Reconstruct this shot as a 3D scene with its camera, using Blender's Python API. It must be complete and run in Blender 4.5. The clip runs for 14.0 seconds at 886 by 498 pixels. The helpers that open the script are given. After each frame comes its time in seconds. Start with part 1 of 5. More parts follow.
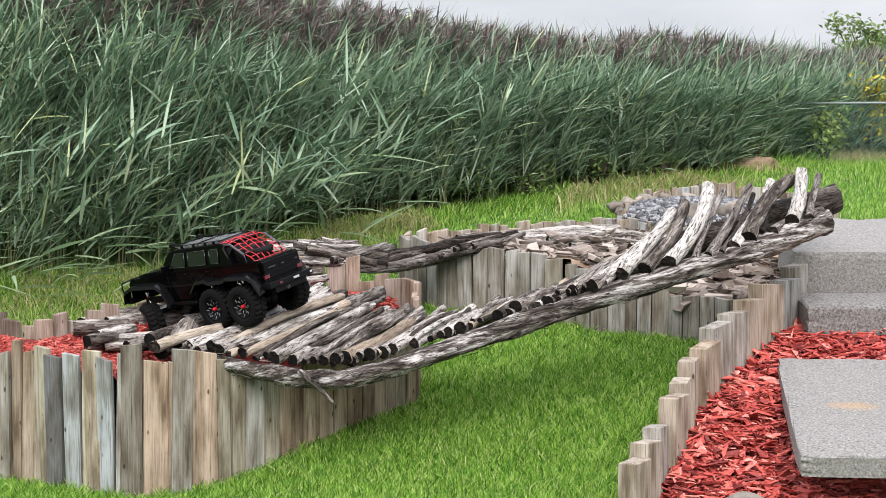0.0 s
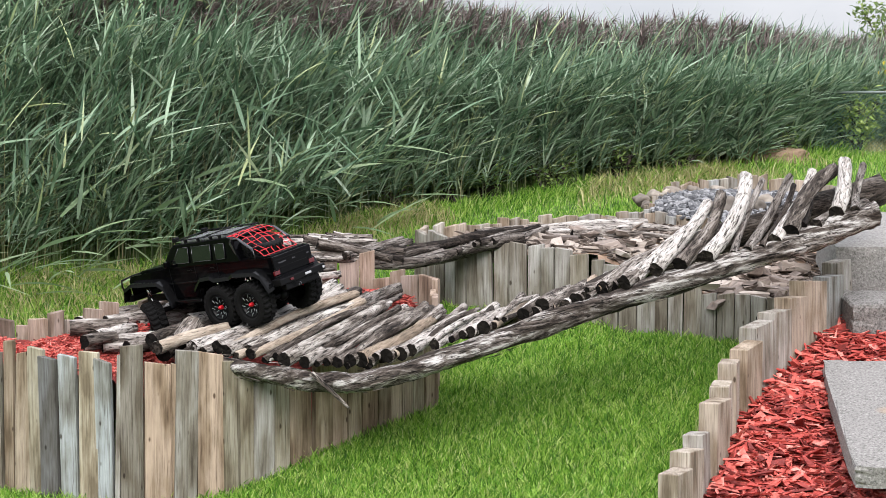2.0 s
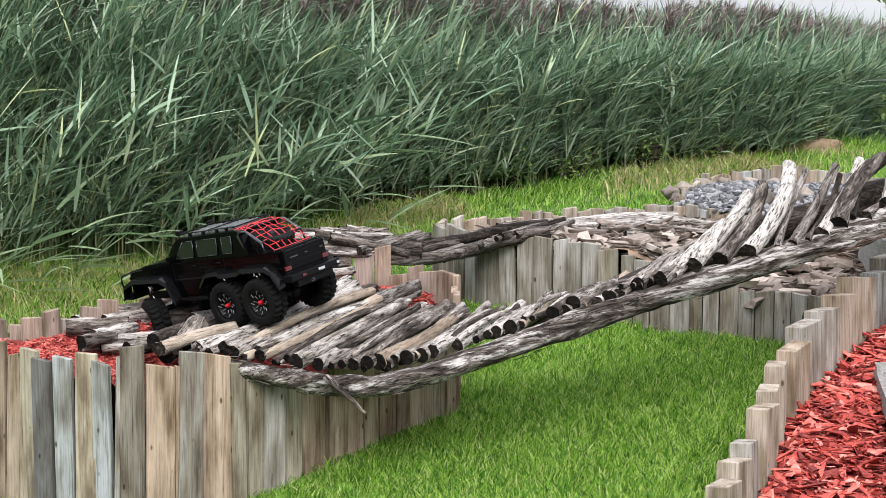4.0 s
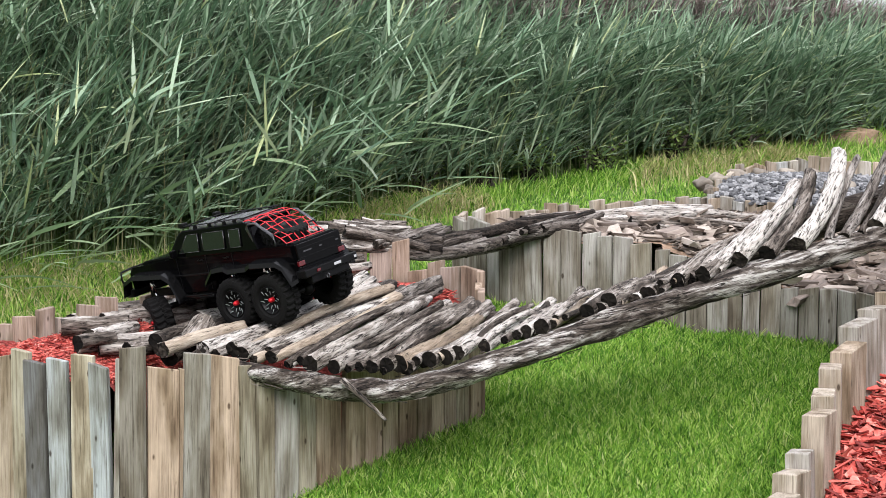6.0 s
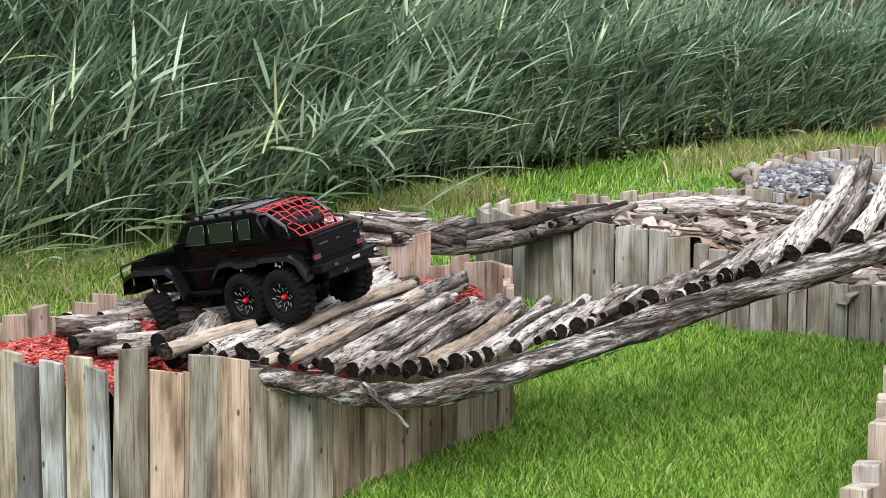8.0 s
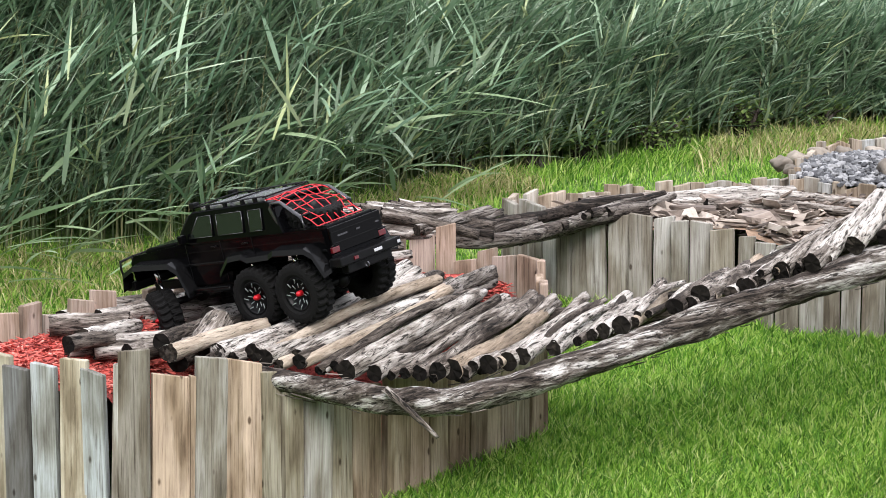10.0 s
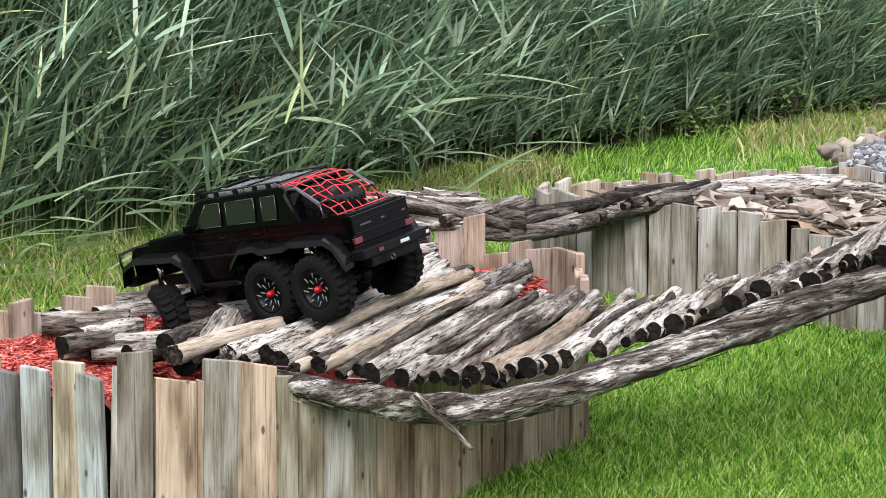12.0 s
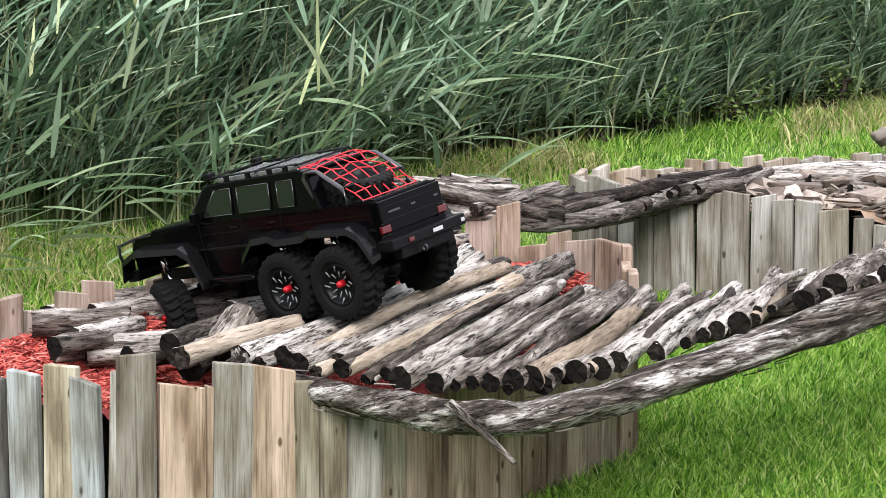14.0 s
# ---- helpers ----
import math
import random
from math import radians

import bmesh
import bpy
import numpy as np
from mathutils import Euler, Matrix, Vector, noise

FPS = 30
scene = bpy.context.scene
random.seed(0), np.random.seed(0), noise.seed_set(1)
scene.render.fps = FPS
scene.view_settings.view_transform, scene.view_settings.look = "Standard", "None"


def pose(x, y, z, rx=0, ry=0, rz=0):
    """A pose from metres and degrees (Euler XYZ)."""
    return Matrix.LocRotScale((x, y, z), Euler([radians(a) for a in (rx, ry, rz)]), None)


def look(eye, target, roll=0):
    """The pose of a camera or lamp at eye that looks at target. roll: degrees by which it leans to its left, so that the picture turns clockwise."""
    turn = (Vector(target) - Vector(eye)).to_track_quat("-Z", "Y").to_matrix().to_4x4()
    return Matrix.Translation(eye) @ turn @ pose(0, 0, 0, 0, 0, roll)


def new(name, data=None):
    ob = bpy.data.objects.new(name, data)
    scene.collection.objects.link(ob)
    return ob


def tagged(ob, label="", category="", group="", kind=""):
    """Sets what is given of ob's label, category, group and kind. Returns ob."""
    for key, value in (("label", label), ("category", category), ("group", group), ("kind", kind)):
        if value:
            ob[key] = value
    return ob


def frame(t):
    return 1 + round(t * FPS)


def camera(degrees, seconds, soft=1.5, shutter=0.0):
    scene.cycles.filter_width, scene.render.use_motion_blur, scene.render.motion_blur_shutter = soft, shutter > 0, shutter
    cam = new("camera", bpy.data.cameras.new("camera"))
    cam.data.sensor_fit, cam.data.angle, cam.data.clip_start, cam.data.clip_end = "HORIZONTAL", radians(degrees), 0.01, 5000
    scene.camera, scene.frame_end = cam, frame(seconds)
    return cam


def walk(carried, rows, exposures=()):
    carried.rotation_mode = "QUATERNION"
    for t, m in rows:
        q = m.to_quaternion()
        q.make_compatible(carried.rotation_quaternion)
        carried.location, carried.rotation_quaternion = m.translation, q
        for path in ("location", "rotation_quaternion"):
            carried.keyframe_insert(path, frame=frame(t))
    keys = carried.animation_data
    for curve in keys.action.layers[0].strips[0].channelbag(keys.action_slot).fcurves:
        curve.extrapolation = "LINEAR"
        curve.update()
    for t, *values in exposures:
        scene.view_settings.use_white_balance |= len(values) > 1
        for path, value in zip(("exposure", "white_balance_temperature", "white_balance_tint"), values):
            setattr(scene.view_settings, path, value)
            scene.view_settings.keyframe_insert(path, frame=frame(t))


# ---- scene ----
cam = camera(21.147, 14.0, soft=0.5)
START, FINISH = Vector((-0.000, -4.200, 1.473)), Vector((-0.513, -0.386, 1.042))
rows = []
for i in range(29):
    p = START.lerp(FINISH, i / 28)
    rows.append((i * 0.5, pose(p.x, p.y, p.z, 85.6, 0, 0)))
walk(cam, rows, [(0, 0.98, 6500, 16), (5, 1.0, 6500, 16), (10, 1.14, 6500, 16), (14, 1.22, 6500, 16)])

# ---- world, sun, exposure ----
world = bpy.data.worlds.new("overcast_sky")
scene.world = world
world.use_nodes = True
wn, wl = world.node_tree.nodes, world.node_tree.links
wn.clear()
w_out = wn.new("ShaderNodeOutputWorld")
w_bg = wn.new("ShaderNodeBackground")
w_bg2 = wn.new("ShaderNodeBackground")
w_mix = wn.new("ShaderNodeMixShader")
sky = wn.new("ShaderNodeTexSky")
sky.sky_type = "NISHITA"
sky.sun_disc = False
sky.sun_elevation = radians(43)
sky.sun_rotation = radians(172)
w_bg.inputs["Strength"].default_value = 0.10
w_tc = wn.new("ShaderNodeTexCoord")
w_map = wn.new("ShaderNodeMapping")
w_map.inputs["Scale"].default_value = (1.0, 1.0, 2.6)
w_noise = wn.new("ShaderNodeTexNoise")
w_noise.inputs["Scale"].default_value = 2.2
w_noise.inputs["Detail"].default_value = 7
w_noise.inputs["Roughness"].default_value = 0.52
w_ramp = wn.new("ShaderNodeValToRGB")
w_ramp.color_ramp.elements[0].position = 0.36
w_ramp.color_ramp.elements[0].color = (0.46, 0.51, 0.57, 1)
w_ramp.color_ramp.elements[1].position = 0.62
w_ramp.color_ramp.elements[1].color = (0.86, 0.88, 0.90, 1)
w_sep = wn.new("ShaderNodeSeparateXYZ")
w_up = wn.new("ShaderNodeMapRange")
w_up.inputs["From Min"].default_value, w_up.inputs["From Max"].default_value = 0.05, 1.0
w_up.inputs["To Min"].default_value, w_up.inputs["To Max"].default_value = 0.66, 2.0
wl.new(w_tc.outputs["Generated"], w_sep.inputs[0])
wl.new(w_sep.outputs["Z"], w_up.inputs[0])
wl.new(w_up.outputs[0], w_bg2.inputs["Strength"])
w_mix.inputs[0].default_value = 0.88
wl.new(sky.outputs[0], w_bg.inputs[0])
wl.new(w_tc.outputs["Generated"], w_map.inputs[0])
wl.new(w_map.outputs[0], w_noise.inputs["Vector"])
wl.new(w_noise.outputs[0], w_ramp.inputs[0])
wl.new(w_ramp.outputs[0], w_bg2.inputs[0])
wl.new(w_bg.outputs[0], w_mix.inputs[1])
wl.new(w_bg2.outputs[0], w_mix.inputs[2])
wl.new(w_mix.outputs[0], w_out.inputs[0])

sun = new("sun", bpy.data.lights.new("sun", "SUN"))
sun.data.energy = 1.9
sun.data.angle = radians(35)
sun.data.color = (1.0, 0.97, 0.92)
sun.matrix_world = look((0.35, -2.5, 2.35), (0, 0, 0))


# ---- materials ----
def material(name, rough=0.7, metal=0.0, spec=0.5):
    m = bpy.data.materials.new(name)
    m.use_nodes = True
    b = m.node_tree.nodes["Principled BSDF"]
    b.inputs["Roughness"].default_value = rough
    b.inputs["Metallic"].default_value = metal
    b.inputs["Specular IOR Level"].default_value = spec
    return m, m.node_tree.nodes, m.node_tree.links, b


def ramp(nodes, stops):
    r = nodes.new("ShaderNodeValToRGB")
    e = r.color_ramp.elements
    while len(e) < len(stops):
        e.new(0.5)
    for k, (p, c) in enumerate(stops):
        e[k].position, e[k].color = p, (*c, 1)
    return r


def mottled(name, stops, scale=20.0, stretch=(1, 1, 1), rough=0.8, bump=0.3, bump_scale=None, metal=0.0, spec=0.4,
            island=0.0, per_object=0.0, distance=0.004, coords="Object"):
    """Noise-driven colour with relief; shifts by object or by piece."""
    m, n, l, b = material(name, rough, metal, spec)
    tc = n.new("ShaderNodeTexCoord")
    mp = n.new("ShaderNodeMapping")
    mp.inputs["Scale"].default_value = stretch
    l.new(tc.outputs[coords], mp.inputs[0])
    t = n.new("ShaderNodeTexNoise")
    t.noise_dimensions = "4D"
    t.inputs["Scale"].default_value, t.inputs["Detail"].default_value = scale, 8
    t.inputs["Roughness"].default_value = 0.62
    l.new(mp.outputs[0], t.inputs["Vector"])
    r = ramp(n, stops)
    fac = t.outputs[0]
    src = None
    if per_object:
        src, amount = n.new("ShaderNodeObjectInfo").outputs["Random"], per_object
    elif island:
        src, amount = n.new("ShaderNodeNewGeometry").outputs["Random Per Island"], island
    if src is not None:
        w = n.new("ShaderNodeMath")
        w.operation = "MULTIPLY"
        w.inputs[1].default_value = 37.0
        l.new(src, w.inputs[0])
        l.new(w.outputs[0], t.inputs["W"])
        a = n.new("ShaderNodeMath")
        a.operation = "MULTIPLY_ADD"
        a.inputs[1].default_value = amount
        l.new(src, a.inputs[0])
        c = n.new("ShaderNodeMath")
        c.operation = "SUBTRACT"
        c.inputs[1].default_value = amount / 2
        l.new(t.outputs[0], c.inputs[0])
        l.new(c.outputs[0], a.inputs[2])
        fac = a.outputs[0]
    l.new(fac, r.inputs[0])
    l.new(r.outputs[0], b.inputs["Base Color"])
    if bump:
        t2 = n.new("ShaderNodeTexNoise")
        t2.inputs["Scale"].default_value = bump_scale or scale * 2.5
        t2.inputs["Detail"].default_value = 5
        l.new(mp.outputs[0], t2.inputs["Vector"])
        bp = n.new("ShaderNodeBump")
        bp.inputs["Strength"].default_value, bp.inputs["Distance"].default_value = bump, distance
        l.new(t2.outputs[0], bp.inputs["Height"])
        l.new(bp.outputs[0], b.inputs["Normal"])
    return m


def foliage(name, stops, rough=0.55, glow=0.35, spec=0.35):
    """Leaves: colour by piece, some light through the blade."""
    m, n, l, b = material(name, rough, 0, spec)
    g = n.new("ShaderNodeNewGeometry")
    r = ramp(n, stops)
    l.new(g.outputs["Random Per Island"], r.inputs[0])
    l.new(r.outputs[0], b.inputs["Base Color"])
    tr = n.new("ShaderNodeBsdfTranslucent")
    l.new(r.outputs[0], tr.inputs[0])
    mx = n.new("ShaderNodeMixShader")
    mx.inputs[0].default_value = glow
    l.new(b.outputs[0], mx.inputs[1])
    l.new(tr.outputs[0], mx.inputs[2])
    l.new(mx.outputs[0], n["Material Output"].inputs[0])
    return m


def plain(name, colour, rough=0.5, metal=0.0, coat=0.0, bump=0.0, bump_scale=300.0):
    m, n, l, b = material(name, rough, metal)
    b.inputs["Base Color"].default_value = (*colour, 1)
    b.inputs["Coat Weight"].default_value = coat
    b.inputs["Coat Roughness"].default_value = 0.06
    t = n.new("ShaderNodeTexNoise")
    t.inputs["Scale"].default_value = bump_scale
    t.inputs["Detail"].default_value = 4
    q = n.new("ShaderNodeMapRange")
    q.inputs["To Min"].default_value = max(0.02, rough - 0.07)
    q.inputs["To Max"].default_value = rough + 0.09
    l.new(t.outputs[0], q.inputs[0])
    l.new(q.outputs[0], b.inputs["Roughness"])
    if bump:
        bp = n.new("ShaderNodeBump")
        bp.inputs["Strength"].default_value, bp.inputs["Distance"].default_value = bump, 0.001
        l.new(t.outputs[0], bp.inputs["Height"])
        l.new(bp.outputs[0], b.inputs["Normal"])
    return m


def board_material(name, tones):
    """Weathered fence boards: tone by board, long grain, knots, greenish stain."""
    m, n, l, b = material(name, 0.85, 0, 0.25)
    tc = n.new("ShaderNodeTexCoord")
    inf = n.new("ShaderNodeObjectInfo")
    mp = n.new("ShaderNodeMapping")
    mp.inputs["Scale"].default_value = (34, 34, 1.1)
    l.new(tc.outputs["Object"], mp.inputs[0])
    shift = n.new("ShaderNodeVectorMath")
    shift.operation = "SCALE"
    comb = n.new("ShaderNodeCombineXYZ")
    for k in range(3):
        l.new(inf.outputs["Random"], comb.inputs[k])
    l.new(comb.outputs[0], shift.inputs[0])
    shift.inputs["Scale"].default_value = 51
    l.new(shift.outputs[0], mp.inputs["Location"])
    tone = ramp(n, tones)
    l.new(inf.outputs["Random"], tone.inputs[0])
    grain = n.new("ShaderNodeTexNoise")
    grain.inputs["Scale"].default_value, grain.inputs["Detail"].default_value = 5.0, 12
    grain.inputs["Roughness"].default_value, grain.inputs["Distortion"].default_value = 0.68, 0.6
    l.new(mp.outputs[0], grain.inputs["Vector"])
    gr = ramp(n, [(0.32, (0.34, 0.31, 0.28)), (0.43, (0.80, 0.78, 0.75)), (0.52, (1.0, 1.0, 0.98)), (0.7, (1.3, 1.3, 1.28))])
    l.new(grain.outputs[0], gr.inputs[0])
    mul = n.new("ShaderNodeMix")
    mul.data_type, mul.blend_type = "RGBA", "MULTIPLY"
    mul.inputs[0].default_value = 1.0
    l.new(tone.outputs[0], mul.inputs[6])
    l.new(gr.outputs[0], mul.inputs[7])
    # broad stains
    mp2 = n.new("ShaderNodeMapping")
    mp2.inputs["Scale"].default_value = (14, 14, 3.2)
    l.new(tc.outputs["Object"], mp2.inputs[0])
    l.new(shift.outputs[0], mp2.inputs["Location"])
    st = n.new("ShaderNodeTexNoise")
    st.inputs["Scale"].default_value, st.inputs["Detail"].default_value = 1.5, 5
    l.new(mp2.outputs[0], st.inputs["Vector"])
    sr = ramp(n, [(0.36, (1.16, 1.16, 1.16)), (0.44, (1, 1, 1)), (0.50, (0.86, 0.85, 0.81)), (0.58, (0.66, 0.62, 0.56)), (0.68, (0.40, 0.36, 0.31))])
    l.new(st.outputs[0], sr.inputs[0])
    mul2 = n.new("ShaderNodeMix")
    mul2.data_type, mul2.blend_type = "RGBA", "MULTIPLY"
    mul2.inputs[0].default_value = 1.0
    l.new(mul.outputs[2], mul2.inputs[6])
    l.new(sr.outputs[0], mul2.inputs[7])
    # knots and nail holes
    mp3 = n.new("ShaderNodeMapping")
    mp3.inputs["Scale"].default_value = (20, 20, 9)
    l.new(tc.outputs["Object"], mp3.inputs[0])
    l.new(shift.outputs[0], mp3.inputs["Location"])
    vo = n.new("ShaderNodeTexVoronoi")
    vo.inputs["Scale"].default_value = 1.0
    l.new(mp3.outputs[0], vo.inputs["Vector"])
    kr = ramp(n, [(0.055, (0.16, 0.12, 0.09)), (0.11, (1, 1, 1))])
    l.new(vo.outputs["Distance"], kr.inputs[0])
    mul3 = n.new("ShaderNodeMix")
    mul3.data_type, mul3.blend_type = "RGBA", "MULTIPLY"
    mul3.inputs[0].default_value = 0.9
    l.new(mul2.outputs[2], mul3.inputs[6])
    l.new(kr.outputs[0], mul3.inputs[7])
    l.new(mul3.outputs[2], b.inputs["Base Color"])
    bp = n.new("ShaderNodeBump")
    bp.inputs["Strength"].default_value, bp.inputs["Distance"].default_value = 0.5, 0.003
    l.new(grain.outputs[0], bp.inputs["Height"])
    l.new(bp.outputs[0], b.inputs["Normal"])
    return m


def bark_material(name, tones, crack=(0.40, 0.49), patch_scale=16.0, spread=0.24):
    """Weathered bark: broad grey and brown patches cut by fine dark cracks along the log."""
    m, n, l, b = material(name, 0.9, 0, 0.2)
    tc = n.new("ShaderNodeTexCoord")
    inf = n.new("ShaderNodeObjectInfo")
    w = n.new("ShaderNodeMath")
    w.operation = "MULTIPLY"
    w.inputs[1].default_value = 61
    l.new(inf.outputs["Random"], w.inputs[0])

    def layer(stretch, scale, detail, rough, twist):
        mp = n.new("ShaderNodeMapping")
        mp.inputs["Scale"].default_value = (1, 1, stretch)
        l.new(tc.outputs["Object"], mp.inputs[0])
        g = n.new("ShaderNodeTexNoise")
        g.noise_dimensions = "4D"
        g.inputs["Scale"].default_value, g.inputs["Detail"].default_value, g.inputs["Roughness"].default_value = scale, detail, rough
        g.inputs["Distortion"].default_value = twist
        l.new(mp.outputs[0], g.inputs["Vector"])
        l.new(w.outputs[0], g.inputs["W"])
        return g
    g = layer(0.13, 165, 9, 0.72, 0.7)
    p = layer(0.17, patch_scale * 2.2, 10, 0.72, 0.6)
    tone = n.new("ShaderNodeMath")
    tone.operation = "MULTIPLY_ADD"
    tone.inputs[1].default_value = spread
    tone.inputs[2].default_value = -0.5 * spread
    l.new(inf.outputs["Random"], tone.inputs[0])
    add = n.new("ShaderNodeMath")
    l.new(p.outputs[0], add.inputs[0])
    l.new(tone.outputs[0], add.inputs[1])
    r = ramp(n, tones)
    l.new(add.outputs[0], r.inputs[0])
    c = ramp(n, [(crack[0], (0.05, 0.045, 0.04)), (crack[1], (0.80, 0.78, 0.76)), (crack[1] + 0.16, (1.15, 1.15, 1.15))])
    l.new(g.outputs[0], c.inputs[0])
    mx = n.new("ShaderNodeMix")
    mx.data_type, mx.blend_type = "RGBA", "MULTIPLY"
    mx.inputs[0].default_value = 1.0
    l.new(r.outputs[0], mx.inputs[6])
    l.new(c.outputs[0], mx.inputs[7])
    l.new(mx.outputs[2], b.inputs["Base Color"])
    h = n.new("ShaderNodeMath")
    l.new(g.outputs[0], h.inputs[0])
    l.new(p.outputs[0], h.inputs[1])
    bp = n.new("ShaderNodeBump")
    bp.inputs["Strength"].default_value, bp.inputs["Distance"].default_value = 1.0, 0.006
    l.new(h.outputs[0], bp.inputs["Height"])
    l.new(bp.outputs[0], b.inputs["Normal"])
    return m


def tones(*colours):
    return [(k / max(1, len(colours) - 1), c) for k, c in enumerate(colours)]


BOARD = board_material("weathered_board", tones((0.29, 0.275, 0.255), (0.33, 0.27, 0.21), (0.26, 0.272, 0.272), (0.34, 0.28, 0.225), (0.23, 0.19, 0.15), (0.38, 0.34, 0.29), (0.28, 0.298, 0.30)))
BOARD_TAN = board_material("tan_board", tones((0.30, 0.245, 0.185), (0.27, 0.225, 0.175), (0.33, 0.27, 0.20)))
BOARD_PALE = board_material("pale_board", tones((0.36, 0.325, 0.255), (0.33, 0.31, 0.25)))
BOARD_ORANGE = board_material("orange_brown_board", tones((0.29, 0.222, 0.168), (0.32, 0.25, 0.19), (0.27, 0.205, 0.155)))
BOARD_BROWN = board_material("dark_brown_board", tones((0.20, 0.16, 0.12), (0.25, 0.20, 0.15)))
BOARD_BLUE = board_material("blue_grey_board", tones((0.27, 0.30, 0.31), (0.29, 0.315, 0.32)))
BOARD_MOSS = board_material("moss_grey_board", tones((0.235, 0.215, 0.165), (0.265, 0.25, 0.20)))
BOARD_DARK = board_material("charcoal_board", tones((0.12, 0.122, 0.125), (0.14, 0.14, 0.14)))
BOARD_GREY = board_material("grey_board", tones((0.24, 0.235, 0.215), (0.19, 0.18, 0.155), (0.30, 0.295, 0.275), (0.22, 0.20, 0.16), (0.32, 0.315, 0.30), (0.17, 0.155, 0.13)))
BOARD_CEDAR = board_material("rosy_cedar_board", tones((0.25, 0.205, 0.18), (0.33, 0.25, 0.205), (0.20, 0.185, 0.17), (0.36, 0.28, 0.225), (0.17, 0.145, 0.13)))
BARK = bark_material("grey_bark", [(0.33, (0.042, 0.034, 0.028)), (0.43, (0.165, 0.143, 0.125)), (0.51, (0.36, 0.335, 0.308)), (0.63, (0.58, 0.56, 0.53))], (0.415, 0.485), 17.0, 0.28)
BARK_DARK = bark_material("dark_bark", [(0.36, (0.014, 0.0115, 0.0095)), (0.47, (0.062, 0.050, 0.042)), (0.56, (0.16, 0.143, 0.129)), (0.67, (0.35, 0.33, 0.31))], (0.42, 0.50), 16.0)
BARK_BEAM = bark_material("peeling_beam_bark", [(0.38, (0.015, 0.012, 0.010)), (0.465, (0.066, 0.053, 0.044)), (0.525, (0.19, 0.172, 0.157)), (0.575, (0.50, 0.49, 0.475))], (0.42, 0.49), 14.0, 0.0)
BARK_TAN = bark_material("bare_tan_wood", [(0.34, (0.10, 0.08, 0.06)), (0.5, (0.28, 0.225, 0.17)), (0.66, (0.44, 0.38, 0.31))], (0.36, 0.45))
LOG_END = mottled("weathered_log_end", [(0.35, (0.005, 0.0045, 0.004)), (0.6, (0.014, 0.012, 0.010)), (0.82, (0.06, 0.050, 0.041))], 70, rough=0.95, bump=0.4, per_object=0.3, spec=0.08)
MULCH = mottled("red_mulch", [(0.2, (0.15, 0.018, 0.014)), (0.5, (0.40, 0.055, 0.042)), (0.75, (0.54, 0.115, 0.088)), (0.95, (0.64, 0.29, 0.235))], 30,
                stretch=(1, 1, 1), rough=0.75, bump=0.6, island=0.75)
MULCH_BED = mottled("red_mulch_bed", [(0.3, (0.10, 0.012, 0.01)), (0.6, (0.32, 0.042, 0.032)), (0.8, (0.46, 0.08, 0.06))], 70, bump=1.0, distance=0.01)
CONCRETE = mottled("exposed_concrete", [(0.32, (0.07, 0.067, 0.062)), (0.48, (0.19, 0.184, 0.172)), (0.6, (0.25, 0.242, 0.228)), (0.74, (0.42, 0.41, 0.39))], 130, rough=0.92, bump=0.9, bump_scale=190,
                   distance=0.003, per_object=0.15)
STAINED = CONCRETE.copy()
STAINED.name = "stained_concrete"
_n, _l = STAINED.node_tree.nodes, STAINED.node_tree.links
_b = _n["Principled BSDF"]
_old = _b.inputs["Base Color"].links[0].from_socket
_tc = _n.new("ShaderNodeTexCoord")
_mp = _n.new("ShaderNodeMapping")
_mp.inputs["Location"].default_value = (-0.35, 0.1, -0.7)
_mp.inputs["Scale"].default_value = (9, 14, 8)
_no = _n.new("ShaderNodeTexNoise")
_no.inputs["Scale"].default_value = 2.0
_ad = _n.new("ShaderNodeVectorMath")
_ln = _n.new("ShaderNodeVectorMath")
_ln.operation = "LENGTH"
_rp = ramp(_n, [(0.35, (0.55, 0.55, 0.55)), (1.0, (0, 0, 0))])
_mx = _n.new("ShaderNodeMix")
_mx.data_type = "RGBA"
_mx.inputs[7].default_value = (0.42, 0.24, 0.08, 1)
_l.new(_tc.outputs["Object"], _mp.inputs[0])
_l.new(_mp.outputs[0], _ad.inputs[0])
_l.new(_no.outputs["Color"], _ad.inputs[1])
_l.new(_ad.outputs[0], _ln.inputs[0])
_l.new(_ln.outputs["Value"], _rp.inputs[0])
_l.new(_rp.outputs[0], _mx.inputs[0])
_l.new(_old, _mx.inputs[6])
_l.new(_mx.outputs[2], _b.inputs["Base Color"])
GRAVEL = mottled("grey_gravel", [(0.2, (0.05, 0.052, 0.057)), (0.5, (0.12, 0.124, 0.13)), (0.85, (0.26, 0.264, 0.27))], 18, island=0.9, bump=0.4)
FIELD_STONE = mottled("tan_field_stone", [(0.3, (0.11, 0.095, 0.08)), (0.55, (0.22, 0.19, 0.155)), (0.8, (0.34, 0.31, 0.265))], 14, per_object=0.4, bump=0.6)
OFFCUT = mottled("pale_split_wood", [(0.2, (0.10, 0.08, 0.068)), (0.5, (0.24, 0.195, 0.165)), (0.85, (0.43, 0.38, 0.33))], 12, stretch=(1, 5, 5), per_object=0.6, bump=0.5)
FLAKE = mottled("bark_flake", [(0.2, (0.015, 0.012, 0.010)), (0.55, (0.06, 0.048, 0.04)), (0.9, (0.18, 0.155, 0.135))], 30, island=0.9, bump=0.3)
